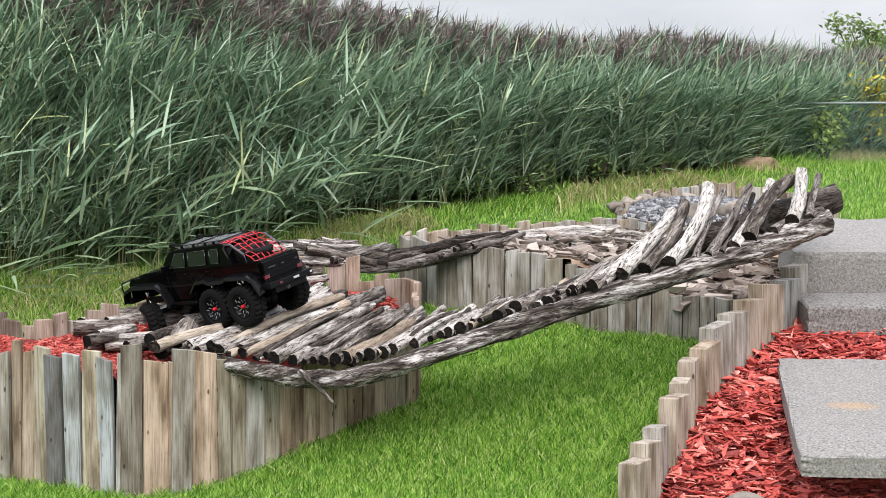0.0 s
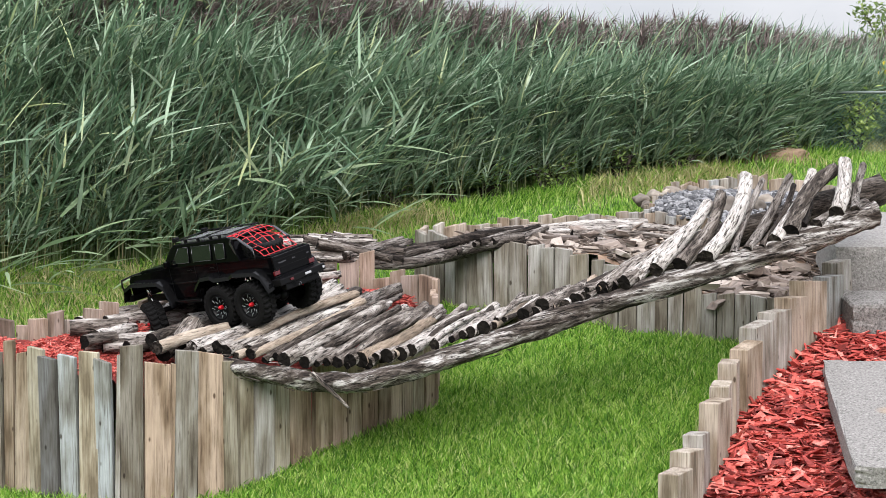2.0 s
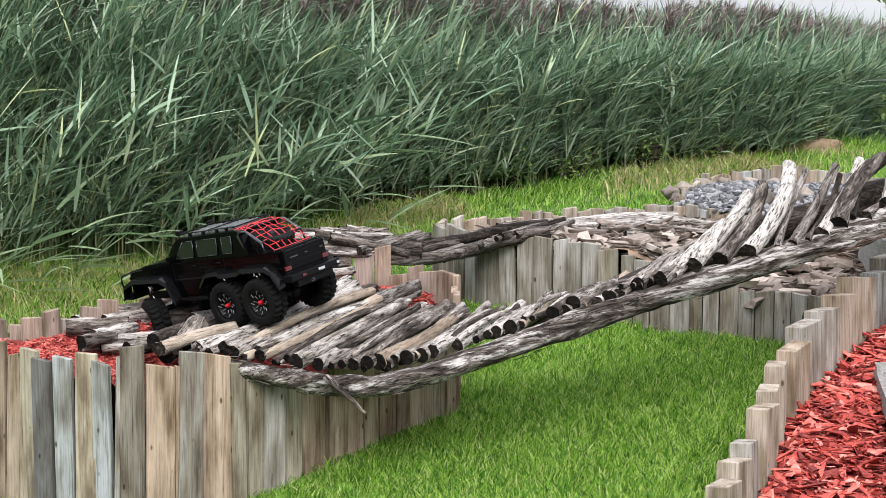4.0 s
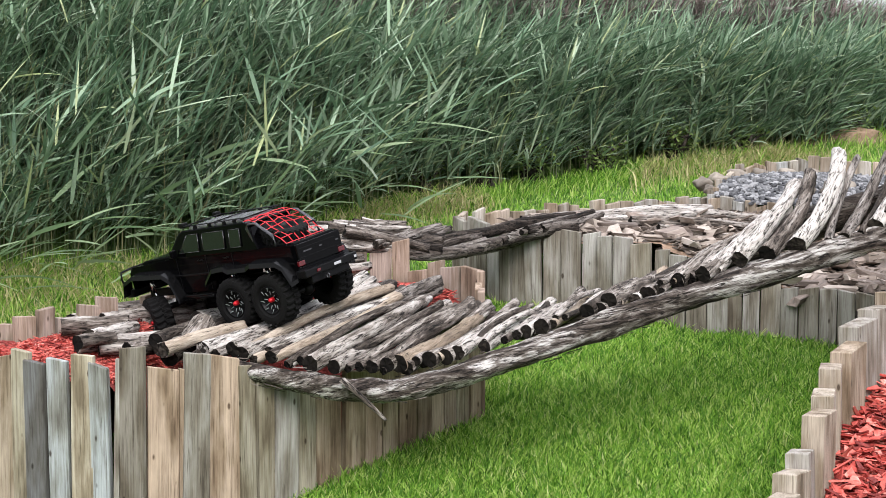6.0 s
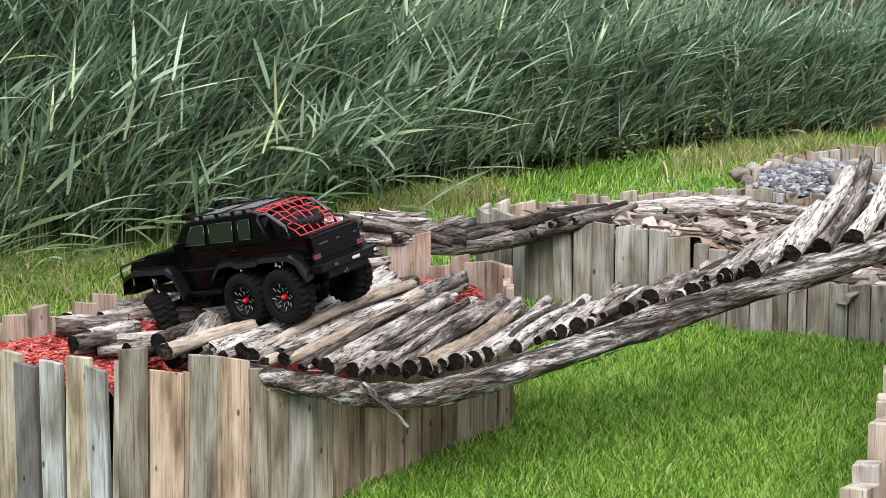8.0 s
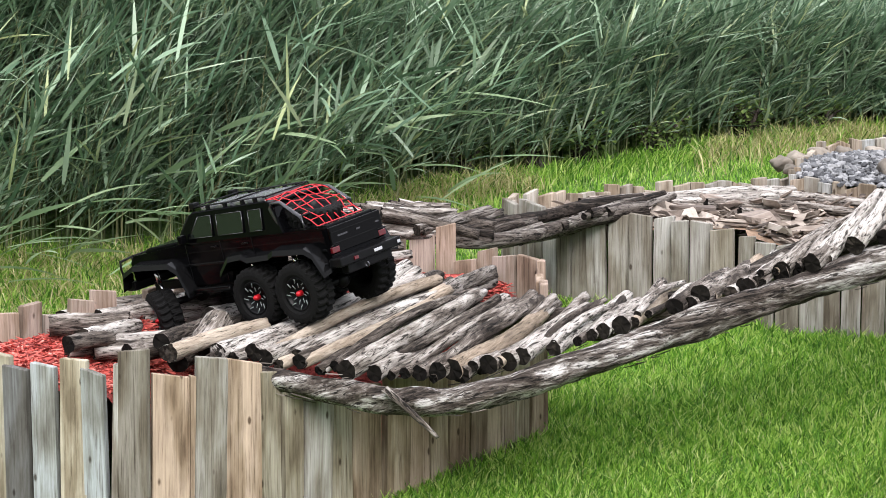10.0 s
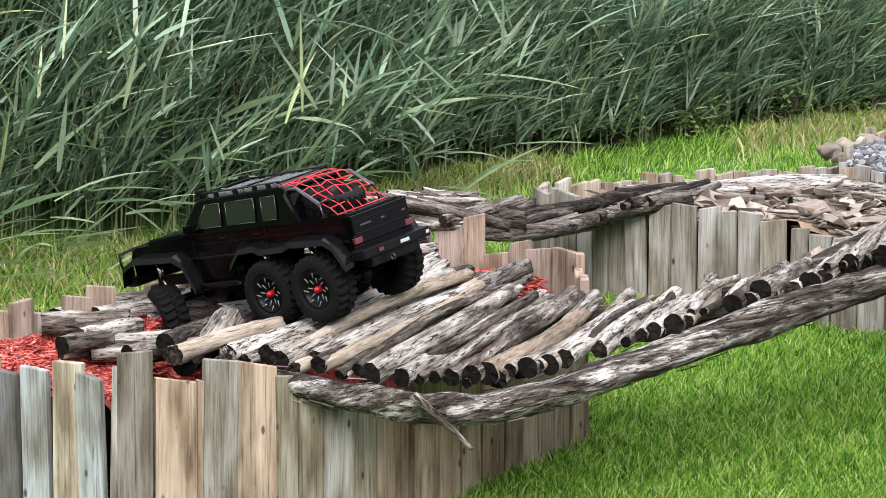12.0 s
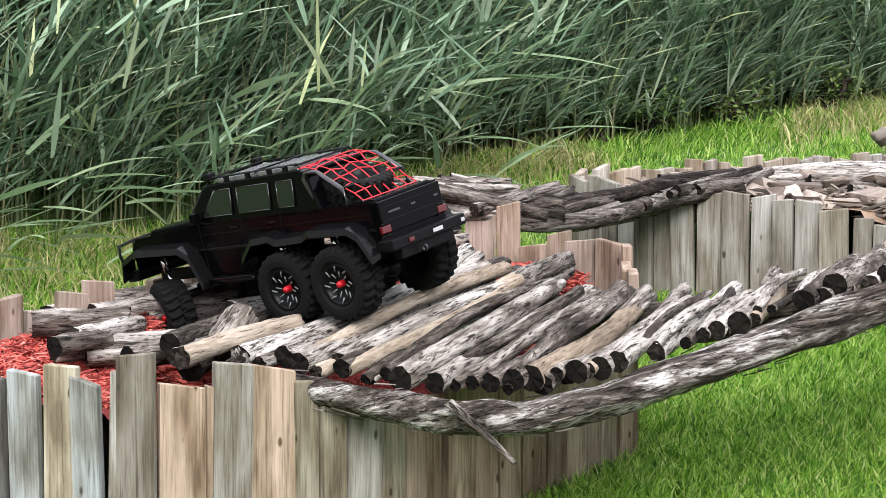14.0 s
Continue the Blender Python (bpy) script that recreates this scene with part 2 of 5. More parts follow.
SPLINTER = mottled("bark_splinters", [(0.2, (0.05, 0.038, 0.03)), (0.5, (0.17, 0.135, 0.11)), (0.85, (0.36, 0.31, 0.26))], 20, island=0.8, bump=0.4)
SOIL = mottled("lawn_soil", [(0.3, (0.025, 0.05, 0.010)), (0.5, (0.07, 0.135, 0.024)), (0.75, (0.15, 0.24, 0.05))], 40, rough=0.95, bump=0.8, bump_scale=90, distance=0.01)
DIRT = mottled("bare_dirt", [(0.3, (0.17, 0.11, 0.07)), (0.7, (0.33, 0.23, 0.155))], 14, bump=0.9, distance=0.02)
GRASS = foliage("lawn_grass", [(0, (0.035, 0.115, 0.010)), (0.35, (0.115, 0.29, 0.026)), (0.7, (0.28, 0.50, 0.065)), (0.93, (0.48, 0.62, 0.17)), (1, (0.60, 0.66, 0.30))], glow=0.45)
STRAW = foliage("dry_straw", [(0, (0.26, 0.28, 0.09)), (0.5, (0.42, 0.39, 0.18)), (1, (0.58, 0.51, 0.30))], glow=0.25)
REED_LEAF = foliage("reed_leaf", [(0, (0.045, 0.095, 0.052)), (0.35, (0.135, 0.225, 0.135)), (0.7, (0.285, 0.40, 0.265)), (0.9, (0.41, 0.51, 0.39)), (1, (0.46, 0.52, 0.26))], glow=0.26)
REED_PALE = foliage("pale_reed_leaf", [(0, (0.20, 0.31, 0.17)), (0.5, (0.29, 0.41, 0.23)), (1, (0.38, 0.49, 0.30))], glow=0.45)
REED_STALK = foliage("reed_stalk", [(0, (0.05, 0.075, 0.03)), (0.6, (0.11, 0.14, 0.06)), (1, (0.24, 0.22, 0.12))], glow=0.1)
PLUME = foliage("reed_plume", [(0, (0.075, 0.055, 0.052)), (0.6, (0.15, 0.115, 0.108)), (1, (0.26, 0.21, 0.19))], glow=0.2)
WEED = foliage("weed_leaf", [(0, (0.18, 0.28, 0.06)), (0.5, (0.31, 0.44, 0.10)), (1, (0.48, 0.55, 0.20))], glow=0.45)
YELLOW = foliage("goldenrod_bloom", [(0, (0.42, 0.36, 0.02)), (1, (0.72, 0.58, 0.04))])
BUSH = foliage("bush_leaf", [(0, (0.07, 0.12, 0.035)), (0.5, (0.13, 0.21, 0.055)), (1, (0.26, 0.34, 0.10))], glow=0.45)
PAINT = plain("gloss_black_paint", (0.0015, 0.0015, 0.0018), 0.06, 0.0, 0.0, bump_scale=40)
PAINT.node_tree.nodes["Principled BSDF"].inputs["Specular IOR Level"].default_value = 0.07
TRIM = plain("satin_black_trim", (0.004, 0.004, 0.0045), 0.30)
FLARE = plain("grey_black_flare", (0.003, 0.0031, 0.0034), 0.14, 0.0, 0.05)
# base colour lifted to grey in place of the sky's reflection
ROOF = plain("sky_sheen_roof_panel", (0.30, 0.31, 0.325), 0.24, 0.6)
RUBBER = plain("tyre_rubber", (0.006, 0.006, 0.006), 0.75, bump=0.4)
for _q, _v in ((TRIM, 0.10), (RUBBER, 0.08), (FLARE, 0.12)):
    _q.node_tree.nodes["Principled BSDF"].inputs["Specular IOR Level"].default_value = _v
GUNMETAL = plain("gunmetal_tube", (0.06, 0.06, 0.064), 0.2, 0.7)
CHROME = plain("chrome", (0.62, 0.62, 0.62), 0.18, 1.0)
RED = plain("anodised_red", (0.55, 0.012, 0.02), 0.35, 0.4)
CORD = plain("red_elastic_cord", (0.58, 0.018, 0.028), 0.6, bump=0.4)
LENS = plain("red_lamp_lens", (0.075, 0.002, 0.005), 0.12, 0.0, 0.05)
STEEL = plain("galvanised_steel", (0.20, 0.235, 0.23), 0.5, 0.5)
WIRE = plain("green_coated_wire", (0.10, 0.20, 0.16), 0.5, 0.2)
m_, n_, l_, b_ = material("tinted_glass", 0.04, 0, 0.3)
b_.inputs["Base Color"].default_value = (0.008, 0.011, 0.009, 1)
GLASS = m_


# ---- building helpers ----
def link(name, bm, mats, parent=None, label="", smooth=False):
    me = bpy.data.meshes.new(name)
    bm.to_mesh(me)
    bm.free()
    for q in mats if isinstance(mats, (list, tuple)) else [mats]:
        me.materials.append(q)
    if smooth:
        me.polygons.foreach_set("use_smooth", [True] * len(me.polygons))
    ob = new(name, me)
    if parent is not None:
        ob.parent = parent
    if label:
        ob["label"] = label
    return ob


def part(name, bm, mats, parent, label="", smooth=False):
    return link(name, bm, mats, parent, label, smooth)


def raw(name, verts, faces, mats, index=None, smooth=False):
    me = bpy.data.meshes.new(name)
    me.from_pydata(verts, [], faces)
    for q in mats if isinstance(mats, (list, tuple)) else [mats]:
        me.materials.append(q)
    if index is not None:
        me.polygons.foreach_set("material_index", index)
    if smooth:
        me.polygons.foreach_set("use_smooth", [True] * len(me.polygons))
    return new(name, me)


def empty(name, m):
    ob = new(name)
    ob.empty_display_size = 0.05
    ob.matrix_world = m
    return ob


def along_line(points, t):
    """The height at t on a broken line of (t, height)."""
    for (a, b), (c, d) in zip(points, points[1:]):
        if t <= c:
            return b + (d - b) * max(0.0, t - a) / (c - a)
    return points[-1][1]


SLOPE = ((3.0, -0.205), (3.5, -0.099), (3.9, -0.03), (4.2, 0.059), (4.6, 0.17), (5.0, 0.272), (5.2, 0.32), (5.8, 0.519), (6.55, 0.73), (7.675, 0.955), (8.8, 1.01), (11.8, 1.04))


def ground_z(x, y):
    """The lawn climbs a gentle bank towards the reeds."""
    return along_line(SLOPE, y) + 0.012 * noise.noise((x * 0.9, y * 0.9, 0)) * min(1, max(0, y - 3.2))


def box(bm, x0, x1, y0, y1, z0, z1, bevel=0.0, mat=0):
    r = bmesh.ops.create_cube(bm, size=1.0, matrix=Matrix.LocRotScale(((x0 + x1) / 2, (y0 + y1) / 2, (z0 + z1) / 2), None, (x1 - x0, y1 - y0, z1 - z0)))
    es = list({e for v in r["verts"] for e in v.link_edges})
    fs = {f for v in r["verts"] for f in v.link_faces}
    for f in fs:
        f.material_index = mat
    if bevel:
        bmesh.ops.bevel(bm, geom=es, offset=bevel, segments=2, affect="EDGES", profile=0.6)
    return bm


def prism(outline, y0, y1, bevel=0.0):
    """A side outline (x, z) given a width from y0 to y1."""
    bm = bmesh.new()
    a = [bm.verts.new((x, y0, z)) for x, z in outline]
    b = [bm.verts.new((x, y1, z)) for x, z in outline]
    n = len(a)
    bm.faces.new(a)
    bm.faces.new(b[::-1])
    for i in range(n):
        bm.faces.new((a[i], b[i], b[(i + 1) % n], a[(i + 1) % n]))
    bmesh.ops.recalc_face_normals(bm, faces=bm.faces)
    if bevel:
        bmesh.ops.bevel(bm, geom=list(bm.edges), offset=bevel, segments=2, affect="EDGES", profile=0.6)
    return bm


def tube(bm, pts, r, sides=8, mat=0, caps=True):
    """A round bar along a line of points."""
    pts = [Vector(p) for p in pts]
    rings = []
    for i, p in enumerate(pts):
        d = (pts[min(i + 1, len(pts) - 1)] - pts[max(i - 1, 0)]).normalized()
        u = d.cross(Vector((0, 0, 1)) if abs(d.z) < 0.9 else Vector((1, 0, 0))).normalized()
        v = d.cross(u)
        rr = r[i] if isinstance(r, (list, tuple)) else r
        rings.append([bm.verts.new(p + (u * math.cos(a) + v * math.sin(a)) * rr) for a in [2 * math.pi * k / sides for k in range(sides)]])
    for a, b in zip(rings, rings[1:]):
        for k in range(sides):
            f = bm.faces.new((a[k], a[(k + 1) % sides], b[(k + 1) % sides], b[k]))
            f.material_index, f.smooth = mat, True
    if caps:
        bm.faces.new(rings[0][::-1]).material_index = mat
        bm.faces.new(rings[-1]).material_index = mat
    return bm


def log_between(name, a, b, r0, r1, rng, parent=None, mats=None, bend=0.03, sides=14, rings=26, via=None, knots=0.16):
    """A crooked log from a to b: own axis along z, knotty surface, sawn ends."""
    a, b = Vector(a), Vector(b)
    axis = b - a
    length = axis.length
    q = axis.to_track_quat("Z", "Y")
    seed = Vector((rng.uniform(0, 90), rng.uniform(0, 90), rng.uniform(0, 90)))
    ph, amp = rng.uniform(0, 6.3), rng.uniform(0.3, 1.0) * bend * length
    qi = q.inverted()
    mids = [qi @ (Vector(p) - a) for p in via] if via else None
    bm = bmesh.new()
    ring_list = []
    for i in range(rings + 1):
        t = i / rings
        if mids:
            nodes = [Vector((0, 0, 0))] + mids + [Vector((0, 0, length))]
            s = t * (len(nodes) - 1)
            k = min(int(s), len(nodes) - 2)
            f = s - k
            p0, p1, p2, p3 = nodes[max(k - 1, 0)], nodes[k], nodes[k + 1], nodes[min(k + 2, len(nodes) - 1)]
            c = 0.5 * ((2 * p1) + (p2 - p0) * f + (2 * p0 - 5 * p1 + 4 * p2 - p3) * f * f + (3 * p1 - p0 - 3 * p2 + p3) * f ** 3)
        else:
            s = math.sin(math.pi * t) * amp
            c = Vector((math.cos(ph) * s, math.sin(ph) * s, t * length))
        rad = r0 + (r1 - r0) * t
        ring = []
        for k in range(sides):
            an = 2 * math.pi * k / sides
            dirv = Vector((math.cos(an), math.sin(an), 0))
            wob = 1 + knots * noise.noise(seed + Vector((dirv.x * 1.3, dirv.y * 1.3, t * length * 9))) + 0.13 * noise.noise(seed + Vector((dirv.x * 3, dirv.y * 3, t * length * 45)))
            tip = Vector((0, 0, rng.uniform(-0.004, 0.004))) if i in (0, rings) else Vector((0, 0, 0))
            ring.append(bm.verts.new(c + dirv * rad * wob + tip))
        ring_list.append(ring)
    for r_a, r_b in zip(ring_list, ring_list[1:]):
        for k in range(sides):
            f = bm.faces.new((r_a[k], r_a[(k + 1) % sides], r_b[(k + 1) % sides], r_b[k]))
            f.smooth = True
    for ring, flip in ((ring_list[0], True), (ring_list[-1], False)):
        mid = bm.verts.new(sum((v.co for v in ring), Vector()) / sides + Vector((0, 0, 0.0006 if flip else -0.0006)))
        for k in range(sides):
            x, y = ring[k], ring[(k + 1) % sides]
            bm.faces.new((y, x, mid) if flip else (x, y, mid)).material_index = 1
    ob = link(name, bm, mats or [BARK, LOG_END], None)
    m = Matrix.Translation(a) @ q.to_matrix().to_4x4()
    if parent is not None:
        ob.parent = parent
        ob.matrix_basis = parent.matrix_basis.inverted() @ m
    else:
        ob.matrix_basis = m
    return ob


# ---- ground ----
def build_ground():
    xs = np.concatenate([np.linspace(-60, -6, 10), np.linspace(-5.4, 6.6, 61), np.linspace(7.5, 60, 10)])
    ys = np.concatenate([np.linspace(-40, 1, 8), np.linspace(1.4, 12, 54), np.linspace(13, 400, 14)])
    verts = [(x, y, ground_z(x, y)) for y in ys for x in xs]
    w = len(xs)
    faces = [(j * w + i, j * w + i + 1, (j + 1) * w + i + 1, (j + 1) * w + i) for j in range(len(ys) - 1) for i in range(w - 1)]
    tagged(raw("ground", verts, faces, SOIL, smooth=True), "green lawn ground rising gently to a reed bed", "ground", kind="structure")


build_ground()


def blades(name, spots, height, width, mat, lean=0.5, seg=2, wind=(0.2, 0.0)):
    """Short curved blades, one narrow strip each."""
    verts, faces = [], []
    for x, y, k in spots:
        z = ground_z(x, y) - 0.004
        h = height * k * random.uniform(0.6, 1.25)
        a = random.uniform(0, 6.283)
        bx, by = math.cos(a) * lean * random.uniform(0.1, 1) + wind[0], math.sin(a) * lean * random.uniform(0.1, 1) + wind[1]
        a2 = random.uniform(0, 3.142)
        wx, wy = math.cos(a2) * width * random.uniform(0.6, 1.2), math.sin(a2) * width * 0.6
        s = len(verts)
        for i in range(seg):
            t = i / seg
            q = 1 - 0.55 * t
            cx, cy, cz = x + bx * h * t * t, y + by * h * t * t, z + h * t
            verts += [(cx - wx * q, cy - wy * q, cz), (cx + wx * q, cy + wy * q, cz)]
        verts.append((x + bx * h, y + by * h, z + h * (1 - 0.25 * (bx * bx + by * by))))
        for i in range(seg - 1):
            faces.append((s + 2 * i, s + 2 * i + 1, s + 2 * i + 3, s + 2 * i + 2))
        faces.append((s + 2 * seg - 2, s + 2 * seg - 1, s + 2 * seg))
    return raw(name, verts, faces, mat)


REED_EDGE = [(-4.5, 5.82), (-1.81, 5.921), (-1.457, 5.951), (-1.146, 6.033), (-0.754, 6.338), (-0.344, 6.662), (0.171, 6.946), (0.579, 7.229), (0.98, 7.436), (1.405, 7.548), (2.048, 8.275), (3.721, 8.95), (6.372, 9.925)]


def reed_edge(x):
    for (x0, y0), (x1, y1) in zip(REED_EDGE, REED_EDGE[1:]):
        if x0 <= x <= x1:
            return y0 + (y1 - y0) * (x - x0) / (x1 - x0)
    return REED_EDGE[0][1] if x < 0 else REED_EDGE[-1][1]


# left planter outline in plan: front runs from far left to the near corner, then back along the lawn
FRONT = [(-1.941, 4.550), (-1.574, 4.090), (-1.331, 4.000), (-1.054, 3.920), (-0.773, 4.030), (-0.108, 4.700)]
BACK = [(-0.094, 5.020), (-0.350, 5.215), (-0.514, 5.215), (-0.911, 5.070), (-1.196, 4.660), (-1.474, 4.420), (-1.882, 4.620)]
MID_FRONT = [(-0.175, 5.80), (0.004, 5.605), (0.301, 5.522), (0.631, 5.402), (0.939, 5.342), (1.227, 5.252)]
RIGHT_ROW = [(0.564, 3.04), (0.69, 3.39), (0.793, 3.7), (0.862, 3.94), (0.97, 4.19), (1.149, 4.515), (1.307, 4.81), (1.42, 5.05)]


def inside(poly, x, y):
    r = False
    for (x0, y0), (x1, y1) in zip(poly, poly[1:] + poly[:1]):
        if (y0 > y) != (y1 > y) and x < (x1 - x0) * (y - y0) / (y1 - y0) + x0:
            r = not r
    return r


LEFT_POLY = FRONT + BACK
RIGHT_POLY = RIGHT_ROW + [(2.6, 5.4), (2.6, 3.0)]
MID_POLY = MID_FRONT + [(1.596, 5.500), (1.651, 6.175), (1.376, 6.550), (0.887, 6.775), (0.527, 6.362), (-0.049, 5.950)]


def lawn():
    spots, far, dry = [], [], []
    while len(spots) < 105000:
        x, y = random.uniform(-1.9, 1.6), random.uniform(3.45, 5.65)
        if inside(LEFT_POLY, x, y) or inside(RIGHT_POLY, x, y) or inside(MID_POLY, x, y) or x > 1.5 or (x < -1.0 and y > 4.4):
            continue
        if random.random() > min(1.0, (y - 3.45) / 0.35 + 0.05):
            continue
        spots.append((x, y, 0.95 + 0.3 * noise.noise((x * 5, y * 5, 1)) + 0.3 * noise.noise((x * 17, y * 17, 4))))
    while len(far) < 90000:
        x, y = random.uniform(-2.9, 3.6), random.uniform(4.3, 9.0)
        if y > reed_edge(x) + 0.15 or inside(LEFT_POLY, x, y) or inside(RIGHT_POLY, x, y) or inside(MID_POLY, x, y):
            continue
        if -1.0 < x < 1.4 and y < 5.4:
            continue
        if random.random() > min(1.0, (y - 4.3) / 0.5 + 0.05, (x + 2.9) / 0.4 + 0.05, (3.6 - x) / 0.5 + 0.05):
            continue
        far.append((x, y, 1.1 + 0.5 * noise.noise((x * 2, y * 2, 3))))
    while len(dry) < 11000:
        x = random.uniform(-3.0, 2.6)
        y = reed_edge(x) - abs(random.gauss(0, 0.15 if x > -0.5 else 0.38))
        if inside(LEFT_POLY, x, y) or inside(MID_POLY, x, y) or noise.noise((x * 1.7, y * 1.7, 5)) < -0.05:
            continue
        dry.append((x, y, random.uniform(0.6, 1.6)))
    tagged(blades("lawn_grass", spots, 0.046, 0.0034, GRASS, lean=1.0, wind=(0.05, 0.0)), "short bright green lawn grass blades", "grass", kind="stuff")
    tagged(blades("far_lawn_grass", far, 0.032, 0.0025, GRASS, lean=1.0, wind=(0.05, 0.0)), "green lawn grass beside the reed bed", "grass", kind="stuff")
    verge = []
    while len(verge) < 16000:
        x = random.uniform(-2.6, 2.0)
        y = reed_edge(x) - abs(random.gauss(0, 0.28 if x < -0.5 else 0.12))
        if len(verge) > 9000:
            x = random.uniform(-2.6, -0.4)
            y = random.uniform(4.5, reed_edge(x))
        if not inside(LEFT_POLY, x, y) and not inside(MID_POLY, x, y):
            verge.append((x, y, random.uniform(0.5, 1.4)))
    tagged(blades("verge_grass", verge, 0.06, 0.0028, GRASS, lean=1.1, seg=3, wind=(0.3, -0.2)), "long light green verge grass below the reeds", "grass", kind="stuff")
    tagged(blades("dry_grass", dry, 0.06, 0.0025, STRAW, lean=1.4, wind=(-0.3, -0.5)), "dry yellow grass along the reeds", "grass", kind="stuff")


lawn()


# ---- reed bed ----
def leaf_strip(verts, faces, idx, base, dirv, length, width, droop, mat, seg=4):
    up = Vector((0, 0, 1))
    side = dirv.cross(up)
    side = side.normalized() if side.length > 1e-4 else Vector((1, 0, 0))
    side = (side + Vector((random.uniform(-.5, .5), random.uniform(-.5, .5), random.uniform(-.6, .6)))).normalized()
    s = len(verts)
    p = Vector(base)
    d = dirv.copy()
    step = length / seg
    for i in range(seg):
        t = i / seg
        q = width * (0.5 + 1.4 * t if t < 0.35 else 1.0 - 0.85 * (t - 0.35) / 0.65)
        verts.append(tuple(p - side * q))
        verts.append(tuple(p + side * q))
        p = p + d * step
        d = (d + Vector((0, 0, -droop / seg))).normalized()
    verts.append(tuple(p))
    for i in range(seg - 1):
        faces.append((s + 2 * i, s + 2 * i + 1, s + 2 * i + 3, s + 2 * i + 2))
        idx.append(mat)
    faces.append((s + 2 * seg - 2, s + 2 * seg - 1, s + 2 * seg))
    idx.append(mat)


def reed(verts, faces, idx, x, y, h, lean, plume, leaves, scale=1.0):
    z0 = ground_z(x, y)
    lx, ly = lean
    seg = 5
    pts = [Vector((x + lx * h * (i / seg) ** 1.8, y + ly * h * (i / seg) ** 1.8, z0 + h * (i / seg) * (1 - 0.25 * (lx * lx + ly * ly) * (i / seg)))) for i in range(seg + 1)]
    a = random.uniform(0, 3.14)
    w = Vector((math.cos(a), math.sin(a), 0)) * 0.0024
    s = len(verts)
    for i, p in enumerate(pts):
        verts.append(tuple(p - w * (1 - 0.6 * i / seg)))
        verts.append(tuple(p + w * (1 - 0.6 * i / seg)))
    for i in range(seg):
        faces.append((s + 2 * i, s + 2 * i + 1, s + 2 * i + 3, s + 2 * i + 2))
        idx.append(1)
    for k in range(leaves):
        t = 0.12 + 0.86 * (k + random.random()) / leaves
        f = t * seg
        i = min(int(f), seg - 1)
        b = pts[i].lerp(pts[i + 1], f - i)
        an = random.gauss(0.0, 0.7) if random.random() < 0.68 else random.uniform(0, 6.283)
        el = random.uniform(0.25, 1.25)
        d = Vector((math.cos(an) * math.cos(el), math.sin(an) * math.cos(el) - 0.15, math.sin(el))).normalized()
        leaf_strip(verts, faces, idx, b, d, scale * random.uniform(0.16, 0.31) * (0.7 + 0.4 * t), scale * random.uniform(0.0042, 0.0092), random.uniform(0.0, 0.65), 0)
    if plume:
        top = pts[-1]
        d0 = Vector((lx + random.uniform(0.1, 0.5), ly, 1)).normalized()
        for k in range(38):
            d = (d0 + Vector((random.uniform(-.45, .55), random.uniform(-.4, .4), random.uniform(-.3, .3)))).normalized()
            leaf_strip(verts, faces, idx, top - d0 * random.uniform(-0.05, 0.06), d, random.uniform(0.05, 0.13), 0.0042, random.uniform(0.6, 2.0), 2, 2)


REED_TOPS = ((-2.402, 2.128), (-1.900, 2.071), (-1.308, 1.944), (-0.744, 1.775), (-0.209, 1.663), (0.309, 1.595), (0.727, 1.563), (1.130, 1.549), (1.768, 1.511), (2.651, 1.467), (3.865, 1.436))


def reed_height(x, y):
    """Tall at the western end, lower towards the fence."""
    return max(0.35, along_line(REED_TOPS, x) - ground_z(x, y) + 0.05 * noise.noise((x * 1.3, y * 1.3, 7)))


def reed_bed():
    verts, faces, idx = [], [], []
    n = 0
    while n < 5600:
        x = random.uniform(-3.3, 4.6)
        depth = abs(random.gauss(0, 0.75)) if random.random() < 0.75 else random.uniform(0, 2.2)
        y = reed_edge(x) + depth
        if depth > 2.4:
            continue
        h = reed_height(x, y) * random.uniform(0.76, 1.0) * (0.7 + 0.3 * min(1, depth / 0.6))
        reed(verts, faces, idx, x, y, h, (random.gauss(0.07, 0.10), random.gauss(-0.06, 0.08)), depth > 0.35 and random.random() < 0.8, random.randint(26, 34), 0.80)
        n += 1
    # bent stems that lie over the lawn edge
    for k in range(60):
        x = random.uniform(-2.8, -0.5)
        y = reed_edge(x) + random.uniform(-0.25, 0.12)
        reed(verts, faces, idx, x, y, random.uniform(0.5, 0.9), (random.uniform(0.3, 1.0), random.uniform(-0.6, -0.2)), False, 13, 1.1)
    # broad pale leaves drooping forward over the grass
    for k in range(150):
        x = random.uniform(-2.6, -0.2)
        y = reed_edge(x) - random.uniform(0.0, 0.42)
        an, el = random.gauss(-0.15, 0.5), random.uniform(-0.1, 0.75)
        d = Vector((math.cos(an) * math.cos(el), math.sin(an) * math.cos(el) - 0.1, math.sin(el))).normalized()
        leaf_strip(verts, faces, idx, (x, y, ground_z(x, y) + random.uniform(0.04, 0.4)), d, random.uniform(0.21, 0.40), random.uniform(0.0065, 0.012), random.uniform(0.1, 0.7), 3, 6)
    return tagged(raw("reed_bed", verts, faces, [REED_LEAF, REED_STALK, PLUME, REED_PALE], idx), "dense tall green reeds with drooping brown plumes", "reeds", kind="stuff")


reed_bed()


